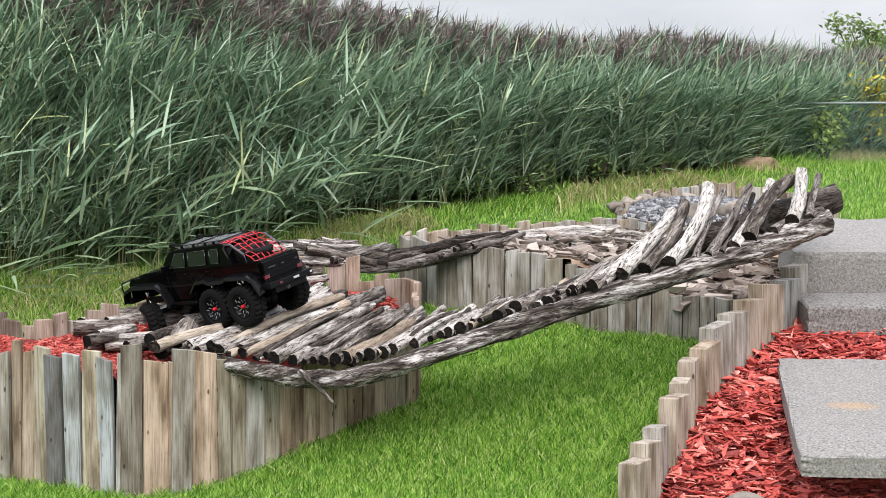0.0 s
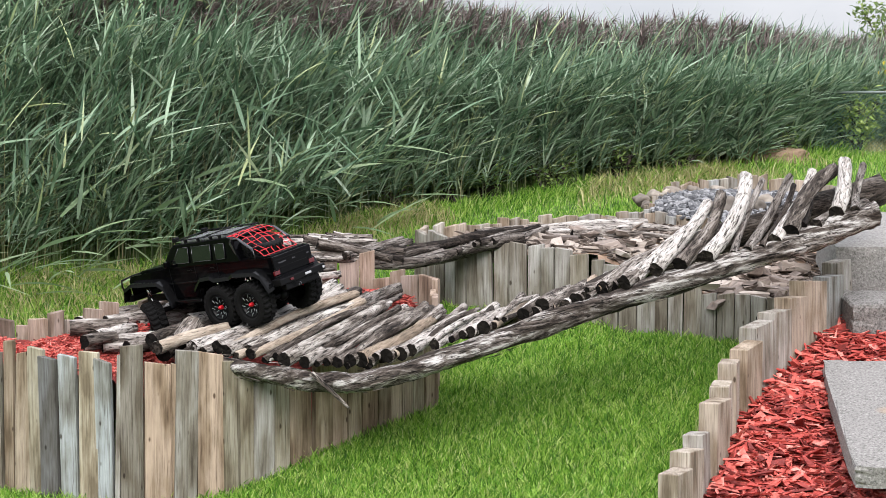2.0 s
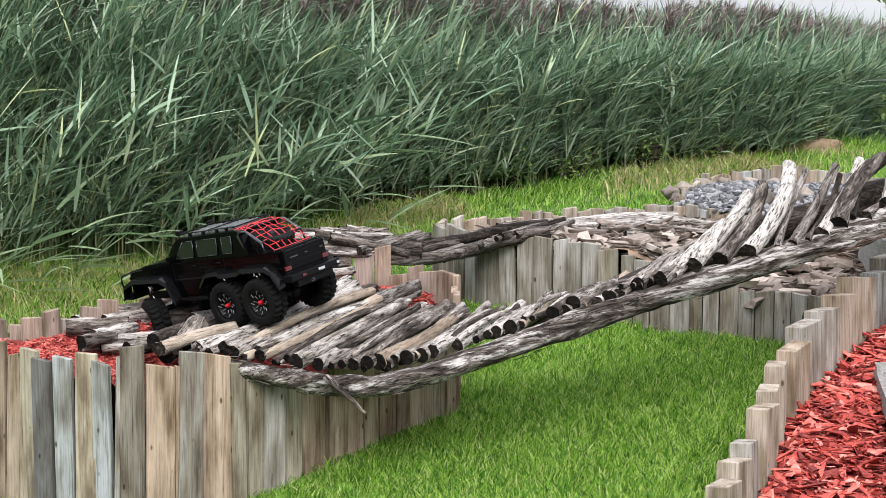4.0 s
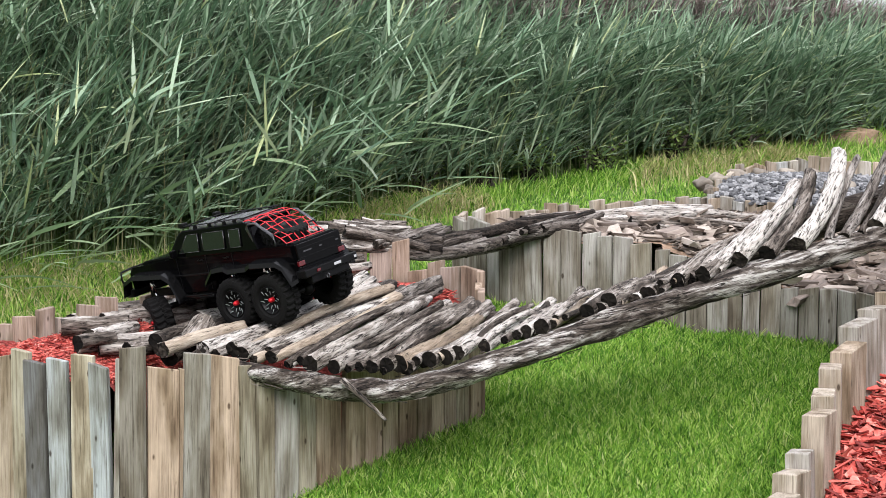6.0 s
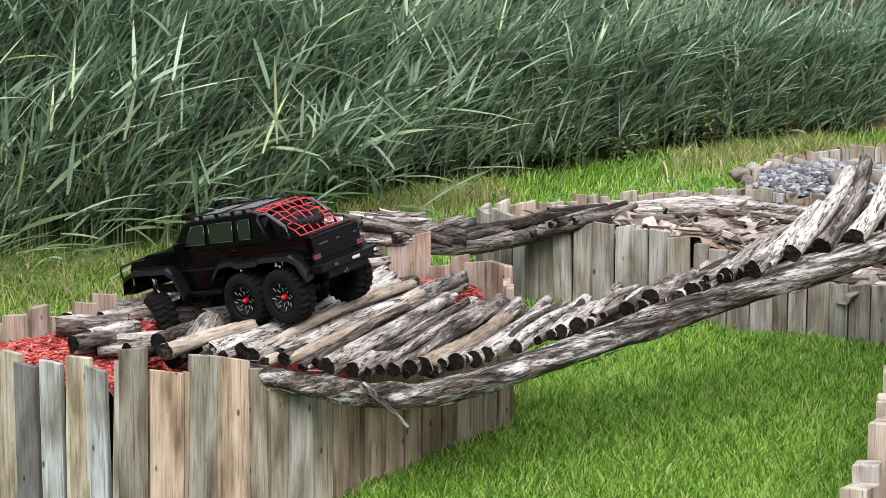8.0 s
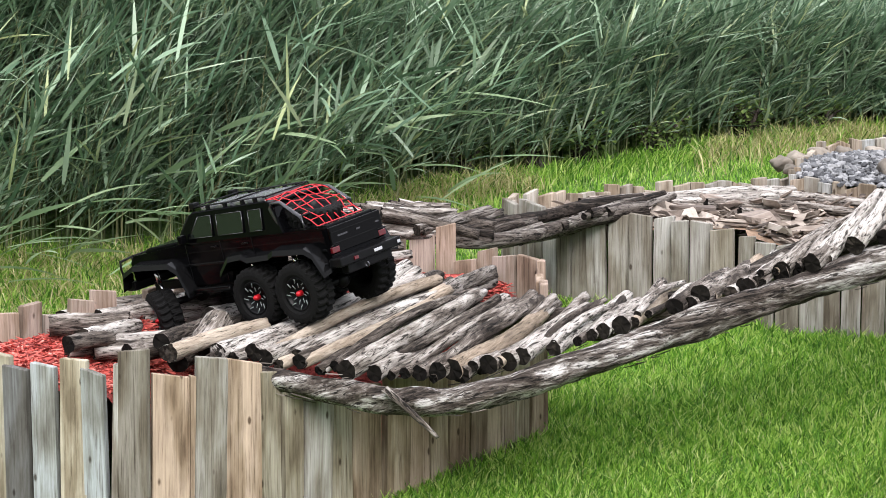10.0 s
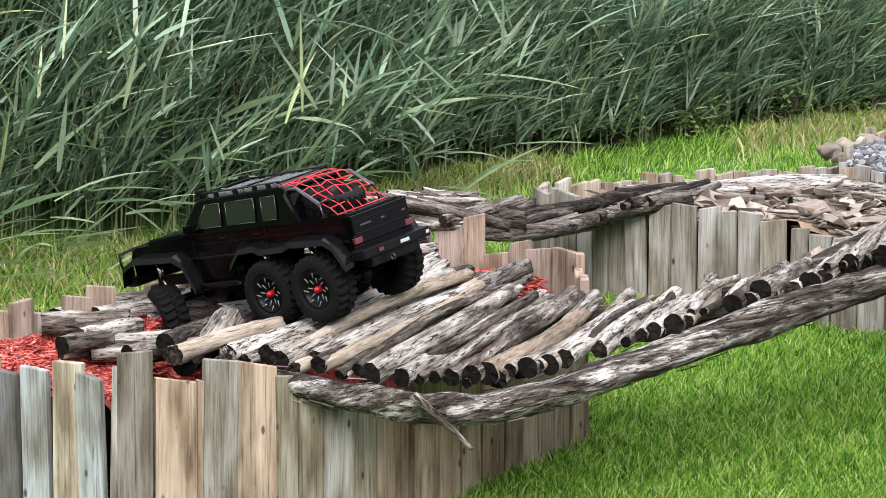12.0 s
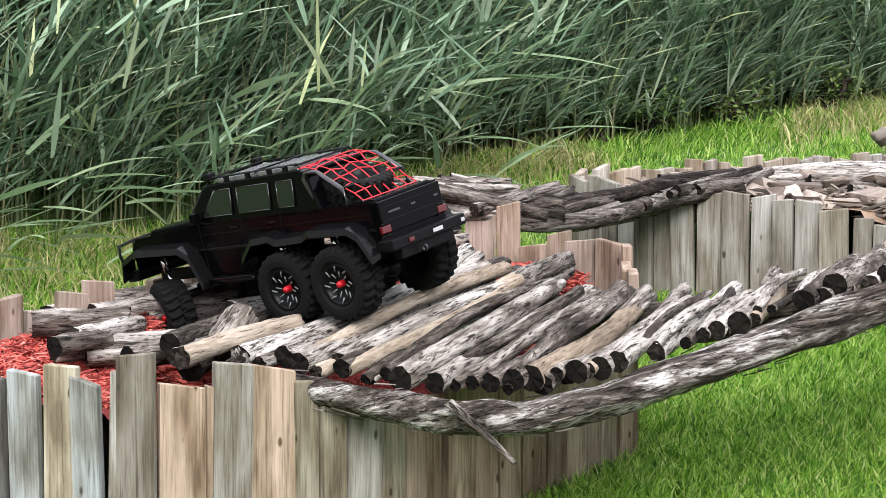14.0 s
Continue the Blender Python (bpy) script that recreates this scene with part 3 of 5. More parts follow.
# ---- board planters ----
def along(line, step):
    """Points and headings spaced along a plan line; step(i) gives each width."""
    out, i = [], 0
    segs = [(Vector(a), Vector(b)) for a, b in zip(line, line[1:])]
    total = sum((b - a).length for a, b in segs)
    pos = 0.0
    while True:
        w = step(i)
        if pos + w * 0.6 > total:
            return out
        d, q = pos + w / 2, 0.0
        for a, b in segs:
            ln = (b - a).length
            if d <= q + ln or (a, b) == segs[-1]:
                p = a + (b - a) * ((d - q) / ln)
                out.append((p.x, p.y, math.atan2(b.y - a.y, b.x - a.x), w))
                break
            q += ln
        pos += w
        i += 1


def board(parent, x, y, yaw, width, z0, z1, rng, thick=0.022, mat=None):
    """One sawn board, slightly out of true, its top cut a little askew."""
    bm = bmesh.new()
    g = rng.uniform(0.0004, 0.003)
    hw = width / 2 - g
    h = z1 - z0
    skew = rng.uniform(-0.008, 0.008)
    tops = [h + skew * (x_ / hw) + rng.uniform(-.002, .002) for x_ in (-hw, hw)]
    tw = rng.uniform(-0.003, 0.003)
    vs = []
    for z, o in ((0, 0), (h * 0.5, tw)):
        vs.append([bm.verts.new((sx * hw, sy * thick / 2 + o, z)) for sx, sy in ((-1, -1), (1, -1), (1, 1), (-1, 1))])
    vs.append([bm.verts.new((sx * hw, sy * thick / 2, tops[0 if sx < 0 else 1])) for sx, sy in ((-1, -1), (1, -1), (1, 1), (-1, 1))])
    for a, b in zip(vs, vs[1:]):
        for k in range(4):
            bm.faces.new((a[k], a[(k + 1) % 4], b[(k + 1) % 4], b[k]))
    bm.faces.new(vs[0][::-1])
    top = bm.faces.new(vs[-1])
    bmesh.ops.bevel(bm, geom=list(top.edges), offset=0.0022, segments=1, affect="EDGES")
    ob = part("board", bm, mat or BOARD, parent)
    ob.matrix_basis = pose(x, y, z0, rng.uniform(-1.2, 1.2), rng.uniform(-1.1, 1.1), math.degrees(yaw))
    return ob


def board_wall(parent, line, top, widths, rng, sink=0.05, jitter=0.018, proud=0.006, base=None, mat=None):
    for i, (x, y, yaw, w) in enumerate(along(line, lambda k: rng.uniform(*widths))):
        o = proud * (1 if i % 2 else -1) * rng.uniform(0.2, 1)
        x2, y2 = x - math.sin(yaw) * o, y + math.cos(yaw) * o
        zb = (base(x, y) if base else ground_z(x, y)) - sink
        board(parent, x2, y2, yaw, w, zb, top(x, y) + rng.uniform(-jitter, jitter), rng, mat=mat)


def stones(name, spots, mat, rng, flat=0.7):
    """Many small angular stones in one mesh."""
    verts, faces = [], []
    t = (1 + 5 ** 0.5) / 2
    ico = [Vector(v).normalized() for v in ((-1, t, 0), (1, t, 0), (-1, -t, 0), (1, -t, 0), (0, -1, t), (0, 1, t), (0, -1, -t), (0, 1, -t), (t, 0, -1), (t, 0, 1), (-t, 0, -1), (-t, 0, 1))]
    tri = ((0, 11, 5), (0, 5, 1), (0, 1, 7), (0, 7, 10), (0, 10, 11), (1, 5, 9), (5, 11, 4), (11, 10, 2), (10, 7, 6), (7, 1, 8), (3, 9, 4), (3, 4, 2), (3, 2, 6), (3, 6, 8), (3, 8, 9), (4, 9, 5), (2, 4, 11), (6, 2, 10), (8, 6, 7), (9, 8, 1))
    for x, y, z, r in spots:
        e = Euler([rng.uniform(0, 6.28) for _ in range(3)]).to_matrix()
        sx = (rng.uniform(0.8, 1.4), rng.uniform(0.7, 1.1), rng.uniform(0.5, 0.9))
        s = len(verts)
        for v in ico:
            w = v * r * rng.uniform(0.75, 1.15)
            w = e @ Vector((w.x * sx[0], w.y * sx[1], w.z * sx[2]))
            verts.append((x + w.x, y + w.y, z + w.z * flat))
        faces += [(s + a, s + b, s + c) for a, b, c in tri]
    return raw(name, verts, faces, mat)


def chips(name, spots, mat, rng, size=1.0, broad=1.0):
    """Shredded wood chips: thin split slivers lying at all angles."""
    verts, faces = [], []
    for x, y, z in spots:
        ln, wd, th = size * rng.uniform(0.02, 0.10), size * broad * rng.choice((0.003, 0.004, 0.006, 0.008, 0.013)), size * rng.uniform(0.0008, 0.0026)
        e = Euler((rng.gauss(0, 0.5), rng.gauss(0, 0.22), rng.uniform(0, 6.28))).to_matrix()
        s = len(verts)
        for sx, sy, sz in ((-1, -.5, -1), (1.1, -.1, -1), (1, .3, -1), (-.8, .9, -1), (-.9, -.7, 1), (.8, -.3, 1), (.95, .2, 1), (-.7, .8, 1)):
            v = e @ Vector((sx * ln / 2 * rng.uniform(.85, 1.1), sy * wd, sz * th))
            verts.append((x + v.x, y + v.y, z + v.z))
        faces += [(s + a, s + b, s + c, s + d) for a, b, c, d in ((3, 2, 1, 0), (4, 5, 6, 7), (0, 1, 5, 4), (1, 2, 6, 5), (2, 3, 7, 6), (3, 0, 4, 7))]
    return raw(name, verts, faces, mat)


def bed(name, poly, height, mat, step=0.05):
    """A lumpy filling that covers a plan shape."""
    xs = [p[0] for p in poly]
    ys = [p[1] for p in poly]
    verts, faces, grid = [], [], {}
    nx, ny = int((max(xs) - min(xs)) / step) + 1, int((max(ys) - min(ys)) / step) + 1
    for j in range(ny + 1):
        for i in range(nx + 1):
            x, y = min(xs) + i * step, min(ys) + j * step
            grid[i, j] = len(verts)
            verts.append((x, y, height(x, y)))
    for j in range(ny):
        for i in range(nx):
            cx, cy = min(xs) + (i + .5) * step, min(ys) + (j + .5) * step
            if deep(poly, cx, cy, 0.03):
                faces.append((grid[i, j], grid[i + 1, j], grid[i + 1, j + 1], grid[i, j + 1]))
    return raw(name, verts, faces, mat, smooth=True)


def deep(poly, x, y, d=0.04):
    return all(inside(poly, x + i, y + j) for i, j in ((d, 0), (-d, 0), (0, d), (0, -d)))


rng = random.Random(5)


def left_top(x, y):
    return along_line(((3.900, 0.467), (4.000, 0.478), (4.400, 0.549), (4.800, 0.612), (5.237, 0.680)), y)


FRONT_BOARDS = [  # place along x, top, width, tone
    (-1.600, 0.506, 0.119, "t"), (-1.538, 0.472, 0.053, "g"), (-1.491, 0.521, 0.037, "d"), (-1.447, 0.483, 0.059, "t"), (-1.393, 0.498, 0.057, "p"),
    (-1.349, 0.470, 0.066, "k"), (-1.281, 0.479, 0.062, "b"), (-1.218, 0.492, 0.069, "p"), (-1.160, 0.466, 0.059, "b"), (-1.122, 0.485, 0.021, "g"),
    (-1.075, 0.517, 0.072, "g"), (-0.998, 0.456, 0.094, "o"), (-0.947, 0.454, 0.016, "o"), (-0.912, 0.498, 0.076, "g"), (-0.833, 0.482, 0.090, "o"),
    (-0.768, 0.455, 0.059, "l"), (-0.723, 0.441, 0.063, "l"), (-0.671, 0.422, 0.083, "g"), (-0.616, 0.407, 0.075, "l"), (-0.556, 0.385, 0.096, "d"),
    (-0.485, 0.375, 0.080, "t"), (-0.431, 0.368, 0.074, "o"), (-0.381, 0.362, 0.067, "t"), (-0.332, 0.355, 0.073, "o"), (-0.285, 0.357, 0.061, "d"),
    (-0.243, 0.357, 0.059, "t"), (-0.204, 0.356, 0.054, "t"), (-0.167, 0.360, 0.052, "p"), (-0.128, 0.44, 0.045, "t")]
BOARD_TONES = {"t": BOARD_TAN, "g": BOARD_GREY, "d": BOARD_BROWN, "p": BOARD_PALE, "k": BOARD_DARK, "b": BOARD_BLUE, "o": BOARD_ORANGE, "l": BOARD_MOSS}


def front_boards(parent):
    """The weathered front wall, board by board."""
    for k, (x, top, width, tone) in enumerate(FRONT_BOARDS):
        for (x0, y0), (x1, y1) in zip(FRONT, FRONT[1:]):
            if x0 <= x <= x1:
                y, yaw = y0 + (y1 - y0) * (x - x0) / (x1 - x0), math.atan2(y1 - y0, x1 - x0)
        y -= 0.012 if tone in "kg" else 0.004 * (k % 2)
        top = max(top, 0.395 + 0.10 * max(0, x + 0.55))
        board(parent, x, y, yaw, width, ground_z(x, y) - 0.05, top, rng, mat=BOARD_TONES[tone])


def left_fill(x, y):
    front = 4.03 + (x + 0.77) * 1.05
    dip = 0.30 * max(0, min(1, 1.3 - (y - front) / 0.3)) * max(0, min(1, (x + 1.05) / 0.15))
    dip = max(dip, 0.24 * max(0, min(1, (x + 1.12) / 0.1, (-0.42 - x) / 0.08, (4.95 - y) / 0.1)))
    return left_top(x, y) - (0.07 if x < -0.7 else 0.085) - dip + 0.012 * noise.noise((x * 9, y * 9, 2))


def left_planter():
    p = tagged(empty("board_planter", Matrix.Identity(4)), "raised planter of upright weathered grey and tan boards", "planter")
    front_boards(p)
    board_wall(p, FRONT[:2], left_top, (0.05, 0.09), rng, jitter=0.03, proud=0.008)
    board_wall(p, [(-0.105, 4.70), (-0.098, 5.02)], left_top, (0.07, 0.09), rng, mat=BOARD_CEDAR)
    board_wall(p, BACK, lambda x, y: left_top(x, y) - 0.018 + (0.05 if -0.68 < x < -0.35 else 0), (0.055, 0.085), rng, jitter=0.03, mat=BOARD_CEDAR)
    tagged(bed("mulch_bed", LEFT_POLY, left_fill, MULCH_BED), "red shredded mulch filling the planter", "mulch", kind="stuff")
    sp = []
    while len(sp) < 13000:
        x, y = rng.uniform(-2.0, -0.1), rng.uniform(3.95, 5.1)
        if deep(LEFT_POLY, x, y, 0.07) and (x < -1.0 or (x > -0.46 and y > 4.55)):
            sp.append((x, y, left_fill(x, y) + rng.uniform(0, 0.014)))
    tagged(chips("mulch_chips", sp, MULCH, rng, 0.6), "bright red wood mulch chips in the planter", "mulch", kind="stuff")


left_planter()


def mid_top(x, y):
    return along_line(((-0.123, 0.753), (0.004, 0.722), (0.310, 0.721), (0.577, 0.665), (0.685, 0.639), (0.938, 0.553), (1.225, 0.527)), x)


def mid_fill(x, y):
    return min(along_line(((5.30, 0.683), (5.50, 0.700), (5.80, 0.722), (6.20, 0.742), (6.55, 0.75)), y), mid_top(x, y) + 0.25 * max(0, y - 5.42)) - 0.02 + 0.014 * noise.noise((x * 7, y * 7, 9))


def middle_planter():
    p = tagged(empty("board_planter", Matrix.Identity(4)), "long raised planter of grey boards filled with logs and split wood", "planter")
    board_wall(p, MID_FRONT, mid_top, (0.048, 0.076), rng, jitter=0.014, mat=BOARD_GREY)
    back = [(-0.175, 5.80), (-0.10, 5.95), (0.527, 6.362), (0.850, 6.588)]
    board_wall(p, back, lambda x, y: along_line(((5.80, 0.755), (6.10, 0.772), (6.40, 0.784), (6.60, 0.79)), y), (0.045, 0.068), rng, jitter=0.016)
    board_wall(p, [(1.225, 5.252), (1.592, 5.500)], lambda x, y: 0.527 + 0.172 * (y - 5.252), (0.06, 0.085), rng)
    tagged(bed("wood_debris_bed", MID_POLY, mid_fill, DIRT), "bark and dirt filling of the middle planter", "debris", kind="stuff")
    # split offcuts lying at all angles
    def offcut(x, y, z, big):
        bm = bmesh.new()
        ln, wd, th = rng.uniform(0.06, 0.17) * big, rng.uniform(0.022, 0.056) * big, rng.uniform(0.010, 0.028)
        box(bm, -ln / 2, ln / 2, -wd / 2, wd / 2, -th / 2, th / 2)
        for v in bm.verts:
            v.co += Vector((rng.uniform(-.02, .02), rng.uniform(-.012, .012), rng.uniform(-.005, .005)))
        ob = tagged(link("wood_offcut", bm, OFFCUT), "pale split wood offcut lying in the planter", "wood piece", "offcuts in the planter")
        ob.matrix_basis = pose(x, y, z, rng.gauss(0, 9), rng.gauss(0, 9), rng.uniform(0, 360))
    for _ in range(170):
        x, y = rng.uniform(0.12, 1.36), rng.uniform(5.35, 6.25)
        if deep(MID_POLY, x, y, 0.07) and not inside([(0.56, 5.95), (1.7, 5.95), (1.7, 7.0), (0.56, 7.0)], x, y):
            offcut(x, y, mid_fill(x, y) + rng.uniform(0.008, 0.035), 1.0)
    for _ in range(26):
        x, y = rng.uniform(0.88, 1.32), rng.uniform(5.35, 5.61)
        offcut(x, y, mid_fill(x, y) + rng.uniform(0.01, 0.04), 1.2)
    sp = []
    while len(sp) < 2200:
        x, y = rng.uniform(-0.06, 1.45), rng.uniform(5.28, 6.32)
        if deep(MID_POLY, x, y, 0.06):
            sp.append((x, y, mid_fill(x, y) + rng.uniform(0.0, 0.02)))
    tagged(chips("wood_splinters", sp, SPLINTER, rng, 1.5), "grey brown bark and wood splinters in the planter", "debris", kind="stuff")
    for a, b, r in (((0.054, 5.763, 0.786), (0.696, 6.062, 0.828), 0.034), ((0.273, 5.950, 0.817), (0.776, 6.250, 0.861), 0.03), ((0.443, 5.800, 0.785), (0.953, 5.950, 0.804), 0.03),
                    ((0.058, 5.875, 0.801), (0.486, 6.138, 0.843), 0.026), ((0.530, 5.688, 0.769), (1.043, 5.838, 0.781), 0.025), ((0.652, 6.175, 0.838), (1.158, 6.062, 0.819), 0.026),
                    ((0.795, 5.575, 0.718), (0.934, 5.440, 0.667), 0.028), ((0.834, 5.688, 0.748), (1.037, 5.500, 0.675), 0.03)):
        r *= 0.62
        a, b = [(p[0], p[1], mid_fill(p[0], p[1]) + r + 0.018) for p in (a, b)]
        tagged(log_between("log", a, b, r, r * 0.8, rng), "grey bark log lying on the middle planter", "log", "logs on the middle planter")


middle_planter()


def gravel_planter():
    p = tagged(empty("board_planter", Matrix.Identity(4)), "small board planter heaped with grey gravel and stones", "planter")
    ring = [(0.782, 6.340), (1.026, 6.190), (1.321, 6.138), (1.686, 6.250), (1.781, 6.550), (1.559, 6.850), (1.239, 6.925), (0.966, 6.812), (0.851, 6.588)]
    board_wall(p, ring + ring[:1], lambda x, y: along_line(((6.138, 0.765), (6.55, 0.84), (6.925, 0.925)), y), (0.042, 0.062), rng, jitter=0.012)

    def heap(x, y):
        d = math.hypot((x - 1.148) / 0.45, (y - 6.535) / 0.38)
        return 0.757 + 0.06 * max(0, 1 - d) + 0.125 * (y - 6.138)
    tagged(bed("gravel_bed", ring, heap, GRAVEL), "grey gravel heap", "gravel", kind="stuff")
    sp = []
    while len(sp) < 1700:
        x, y = rng.uniform(0.63, 1.63), rng.uniform(6.1, 6.95)
        if inside(ring, x, y):
            sp.append((x, y, heap(x, y) + 0.006, rng.uniform(0.010, 0.020)))
    tagged(stones("gravel", sp, GRAVEL, rng), "loose grey crushed gravel heaped in the planter", "gravel", kind="stuff")
    for x, y, r in ((0.784, 6.599, 0.036), (0.851, 6.690, 0.033), (0.932, 6.741, 0.039), (1.027, 6.780, 0.036), (1.135, 6.793, 0.033), (1.124, 6.341, 0.056), (1.243, 6.354, 0.046), (1.307, 6.452, 0.039), (0.801, 6.483, 0.026), (1.232, 6.767, 0.033)):
        bm = bmesh.new()
        bmesh.ops.create_icosphere(bm, subdivisions=3, radius=r)
        o = Vector((rng.uniform(0, 50), 3, rng.uniform(0, 50)))
        for v in bm.verts:
            v.co *= 1 + 0.5 * noise.noise(o + v.co * (1.1 / r)) + 0.12 * noise.noise(o + v.co * (4 / r))
            v.co.z *= 0.72
        ob = tagged(link("field_stone", bm, FIELD_STONE, smooth=True), "rounded tan field stone on the gravel", "stone", "stones on the gravel")
        ob.matrix_basis = pose(x, y, heap(x, y) + r * 0.25, 0, 0, rng.uniform(0, 360))


gravel_planter()


# ---- right-hand terrace: boards, red mulch, concrete blocks ----
def row_top(x, y):
    return along_line(((3.000, 0.217), (3.200, 0.253), (3.700, 0.406), (4.200, 0.539), (4.700, 0.658), (5.100, 0.746)), y)


def right_fill(x, y):
    edge = max(0, min(1, (2.6 - x) / 0.5, (y - 2.98) / 0.2))
    return along_line(((3.000, 0.041), (3.300, 0.100), (3.700, 0.218), (4.200, 0.347), (4.700, 0.462), (5.350, 0.610)), y) * edge + (ground_z(x, y) - 0.03) * (1 - edge) + 0.02 * noise.noise((x * 5, y * 5, 4))


def terrace():
    p = tagged(empty("board_edging", Matrix.Identity(4)), "stepped edging of upright grey boards beside red mulch", "edging")
    for i, (x, y, yaw, w) in enumerate(along(RIGHT_ROW, lambda k: rng.uniform(0.145, 0.19))):
        board(p, x, y, yaw + math.radians(rng.uniform(-6, 6)), w, ground_z(x, y) - 0.04, row_top(x, y) + rng.uniform(-0.015, 0.02), rng, thick=0.06)
    tagged(bed("mulch_bed", RIGHT_POLY, right_fill, MULCH_BED), "red mulch bed beside concrete blocks", "mulch", kind="stuff")
    sp = []
    while len(sp) < 8500:
        x, y = rng.uniform(0.5, 2.2), rng.uniform(3.0, 5.25)
        if deep(RIGHT_POLY, x, y):
            sp.append((x, y, right_fill(x, y) + rng.uniform(0, 0.025)))
    tagged(chips("mulch_chips", sp, MULCH, rng, 1.25, 1.35), "coarse bright red wood mulch chips", "mulch", kind="stuff")

    def block(name, label, cx, cy, z0, lx, ly, h, yaw, tilt=(0, 0), mat=CONCRETE):
        bm = bmesh.new()
        box(bm, -lx / 2, lx / 2, -ly / 2, ly / 2, 0, h)
        bmesh.ops.subdivide_edges(bm, edges=bm.edges, cuts=7, use_grid_fill=True)
        o = Vector((rng.uniform(0, 50), 0, 0))
        for v in bm.verts:
            n3 = Vector((v.co.x / lx * 2, v.co.y / ly * 2, v.co.z / h * 2 - 1))
            k = sum(abs(c) > 0.97 for c in n3)
            if k > 1:
                v.co -= Vector((math.copysign(0.006, n3.x) if abs(n3.x) > .97 else 0, math.copysign(0.006, n3.y) if abs(n3.y) > .97 else 0, math.copysign(0.006, n3.z) if abs(n3.z) > .97 else 0)) * rng.uniform(0.5, 2.0)
            v.co += Vector((noise.noise(o + v.co * 14), noise.noise(o + v.co * 14 + Vector((9, 0, 0))), noise.noise(o + v.co * 14 + Vector((0, 9, 0))))) * 0.0022
        ob = tagged(link(name, bm, mat), label, "concrete block", "blocks of the terrace")
        ob.matrix_basis = pose(cx, cy, z0, tilt[0], tilt[1], yaw)
    block("concrete_block", "flat grey concrete block with an orange stain on mulch", 1.385, 3.69, 0.268, 0.46, 1.22, 0.085, -4.6, (7.4, 0), mat=STAINED)
    block("concrete_block", "grey rough concrete block lying on red mulch", 1.702, 4.800, 0.465, 0.68, 0.28, 0.13, 1, (5.1, 0))
    block("concrete_block", "large pale concrete block topped with exposed stone", 1.817, 5.365, 0.578, 0.87, 0.8, 0.225, -4, (6.0, 0))
    block("concrete_block", "grey concrete block standing on edge in mulch", 1.75, 3.62, 0.225, 0.16, 0.5, 0.26, -6, (7.0, 0))
    bm = bmesh.new()
    bmesh.ops.create_icosphere(bm, subdivisions=3, radius=0.075)
    for v in bm.verts:
        v.co *= 1 + 0.3 * noise.noise(v.co * 16) + 0.08 * noise.noise(v.co * 60)
        v.co.z *= 0.55
    ob = tagged(link("field_stone", bm, FIELD_STONE, smooth=True), "rough grey brown stone lying in red mulch", "stone")
    ob.matrix_basis = pose(0.958, 3.190, 0.095)
    q = tagged(log_between("wooden_post", (1.028, 4.330, 0.182), (1.026, 4.360, 0.577), 0.036, 0.033, rng, mats=[BARK_DARK, BARK_TAN]), "round weathered post with a rotten pale top", "post")


terrace()


# ---- near log bridge ----
PAIRS = [
    (-0.880, 4.102, 0.493, -0.480, 4.687, 0.629), (-0.677, 4.092, 0.464, -0.317, 4.630, 0.588), (-0.406, 4.110, 0.437, -0.142, 4.629, 0.560),
    (-0.189, 4.145, 0.468, 0.033, 4.627, 0.553), (0.077, 4.225, 0.549, 0.218, 4.665, 0.587), (0.359, 4.325, 0.628, 0.545, 4.748, 0.669),
    (0.529, 4.370, 0.681, 0.774, 4.815, 0.777), (0.678, 4.413, 0.715, 0.928, 4.886, 0.921), (0.830, 4.458, 0.744, 1.042, 4.951, 1.016),
    (1.069, 4.519, 0.811, 1.280, 4.954, 1.034), (1.133, 4.522, 0.834, 1.388, 4.961, 1.075), (1.294, 4.580, 0.883, 1.379, 4.911, 1.076)]


LEANERS = [
    (0.538, 4.326, 0.684, 0.735, 4.701, 0.790, 0.020), (0.648, 4.356, 0.725, 0.864, 4.731, 0.927, 0.022), (0.729, 4.377, 0.741, 0.913, 4.752, 0.958, 0.022),
    (0.823, 4.402, 0.762, 1.004, 4.777, 1.021, 0.025), (0.917, 4.428, 0.771, 1.066, 4.803, 1.007, 0.012), (0.968, 4.441, 0.783, 1.165, 4.816, 1.020, 0.015),
    (1.019, 4.455, 0.794, 1.181, 4.830, 0.987, 0.011), (1.064, 4.466, 0.815, 1.253, 4.841, 1.031, 0.021), (1.122, 4.484, 0.844, 1.328, 4.859, 1.044, 0.026),
    (1.213, 4.514, 0.867, 1.454, 4.889, 0.917, 0.019), (1.288, 4.538, 0.905, 1.377, 4.913, 1.069, 0.024), (0.872, 4.500, 0.804, 1.019, 4.790, 0.920, 0.014), (1.170, 4.520, 0.863, 1.245, 4.860, 1.000, 0.012), (1.355, 4.560, 0.916, 1.448, 4.935, 1.055, 0.014)]


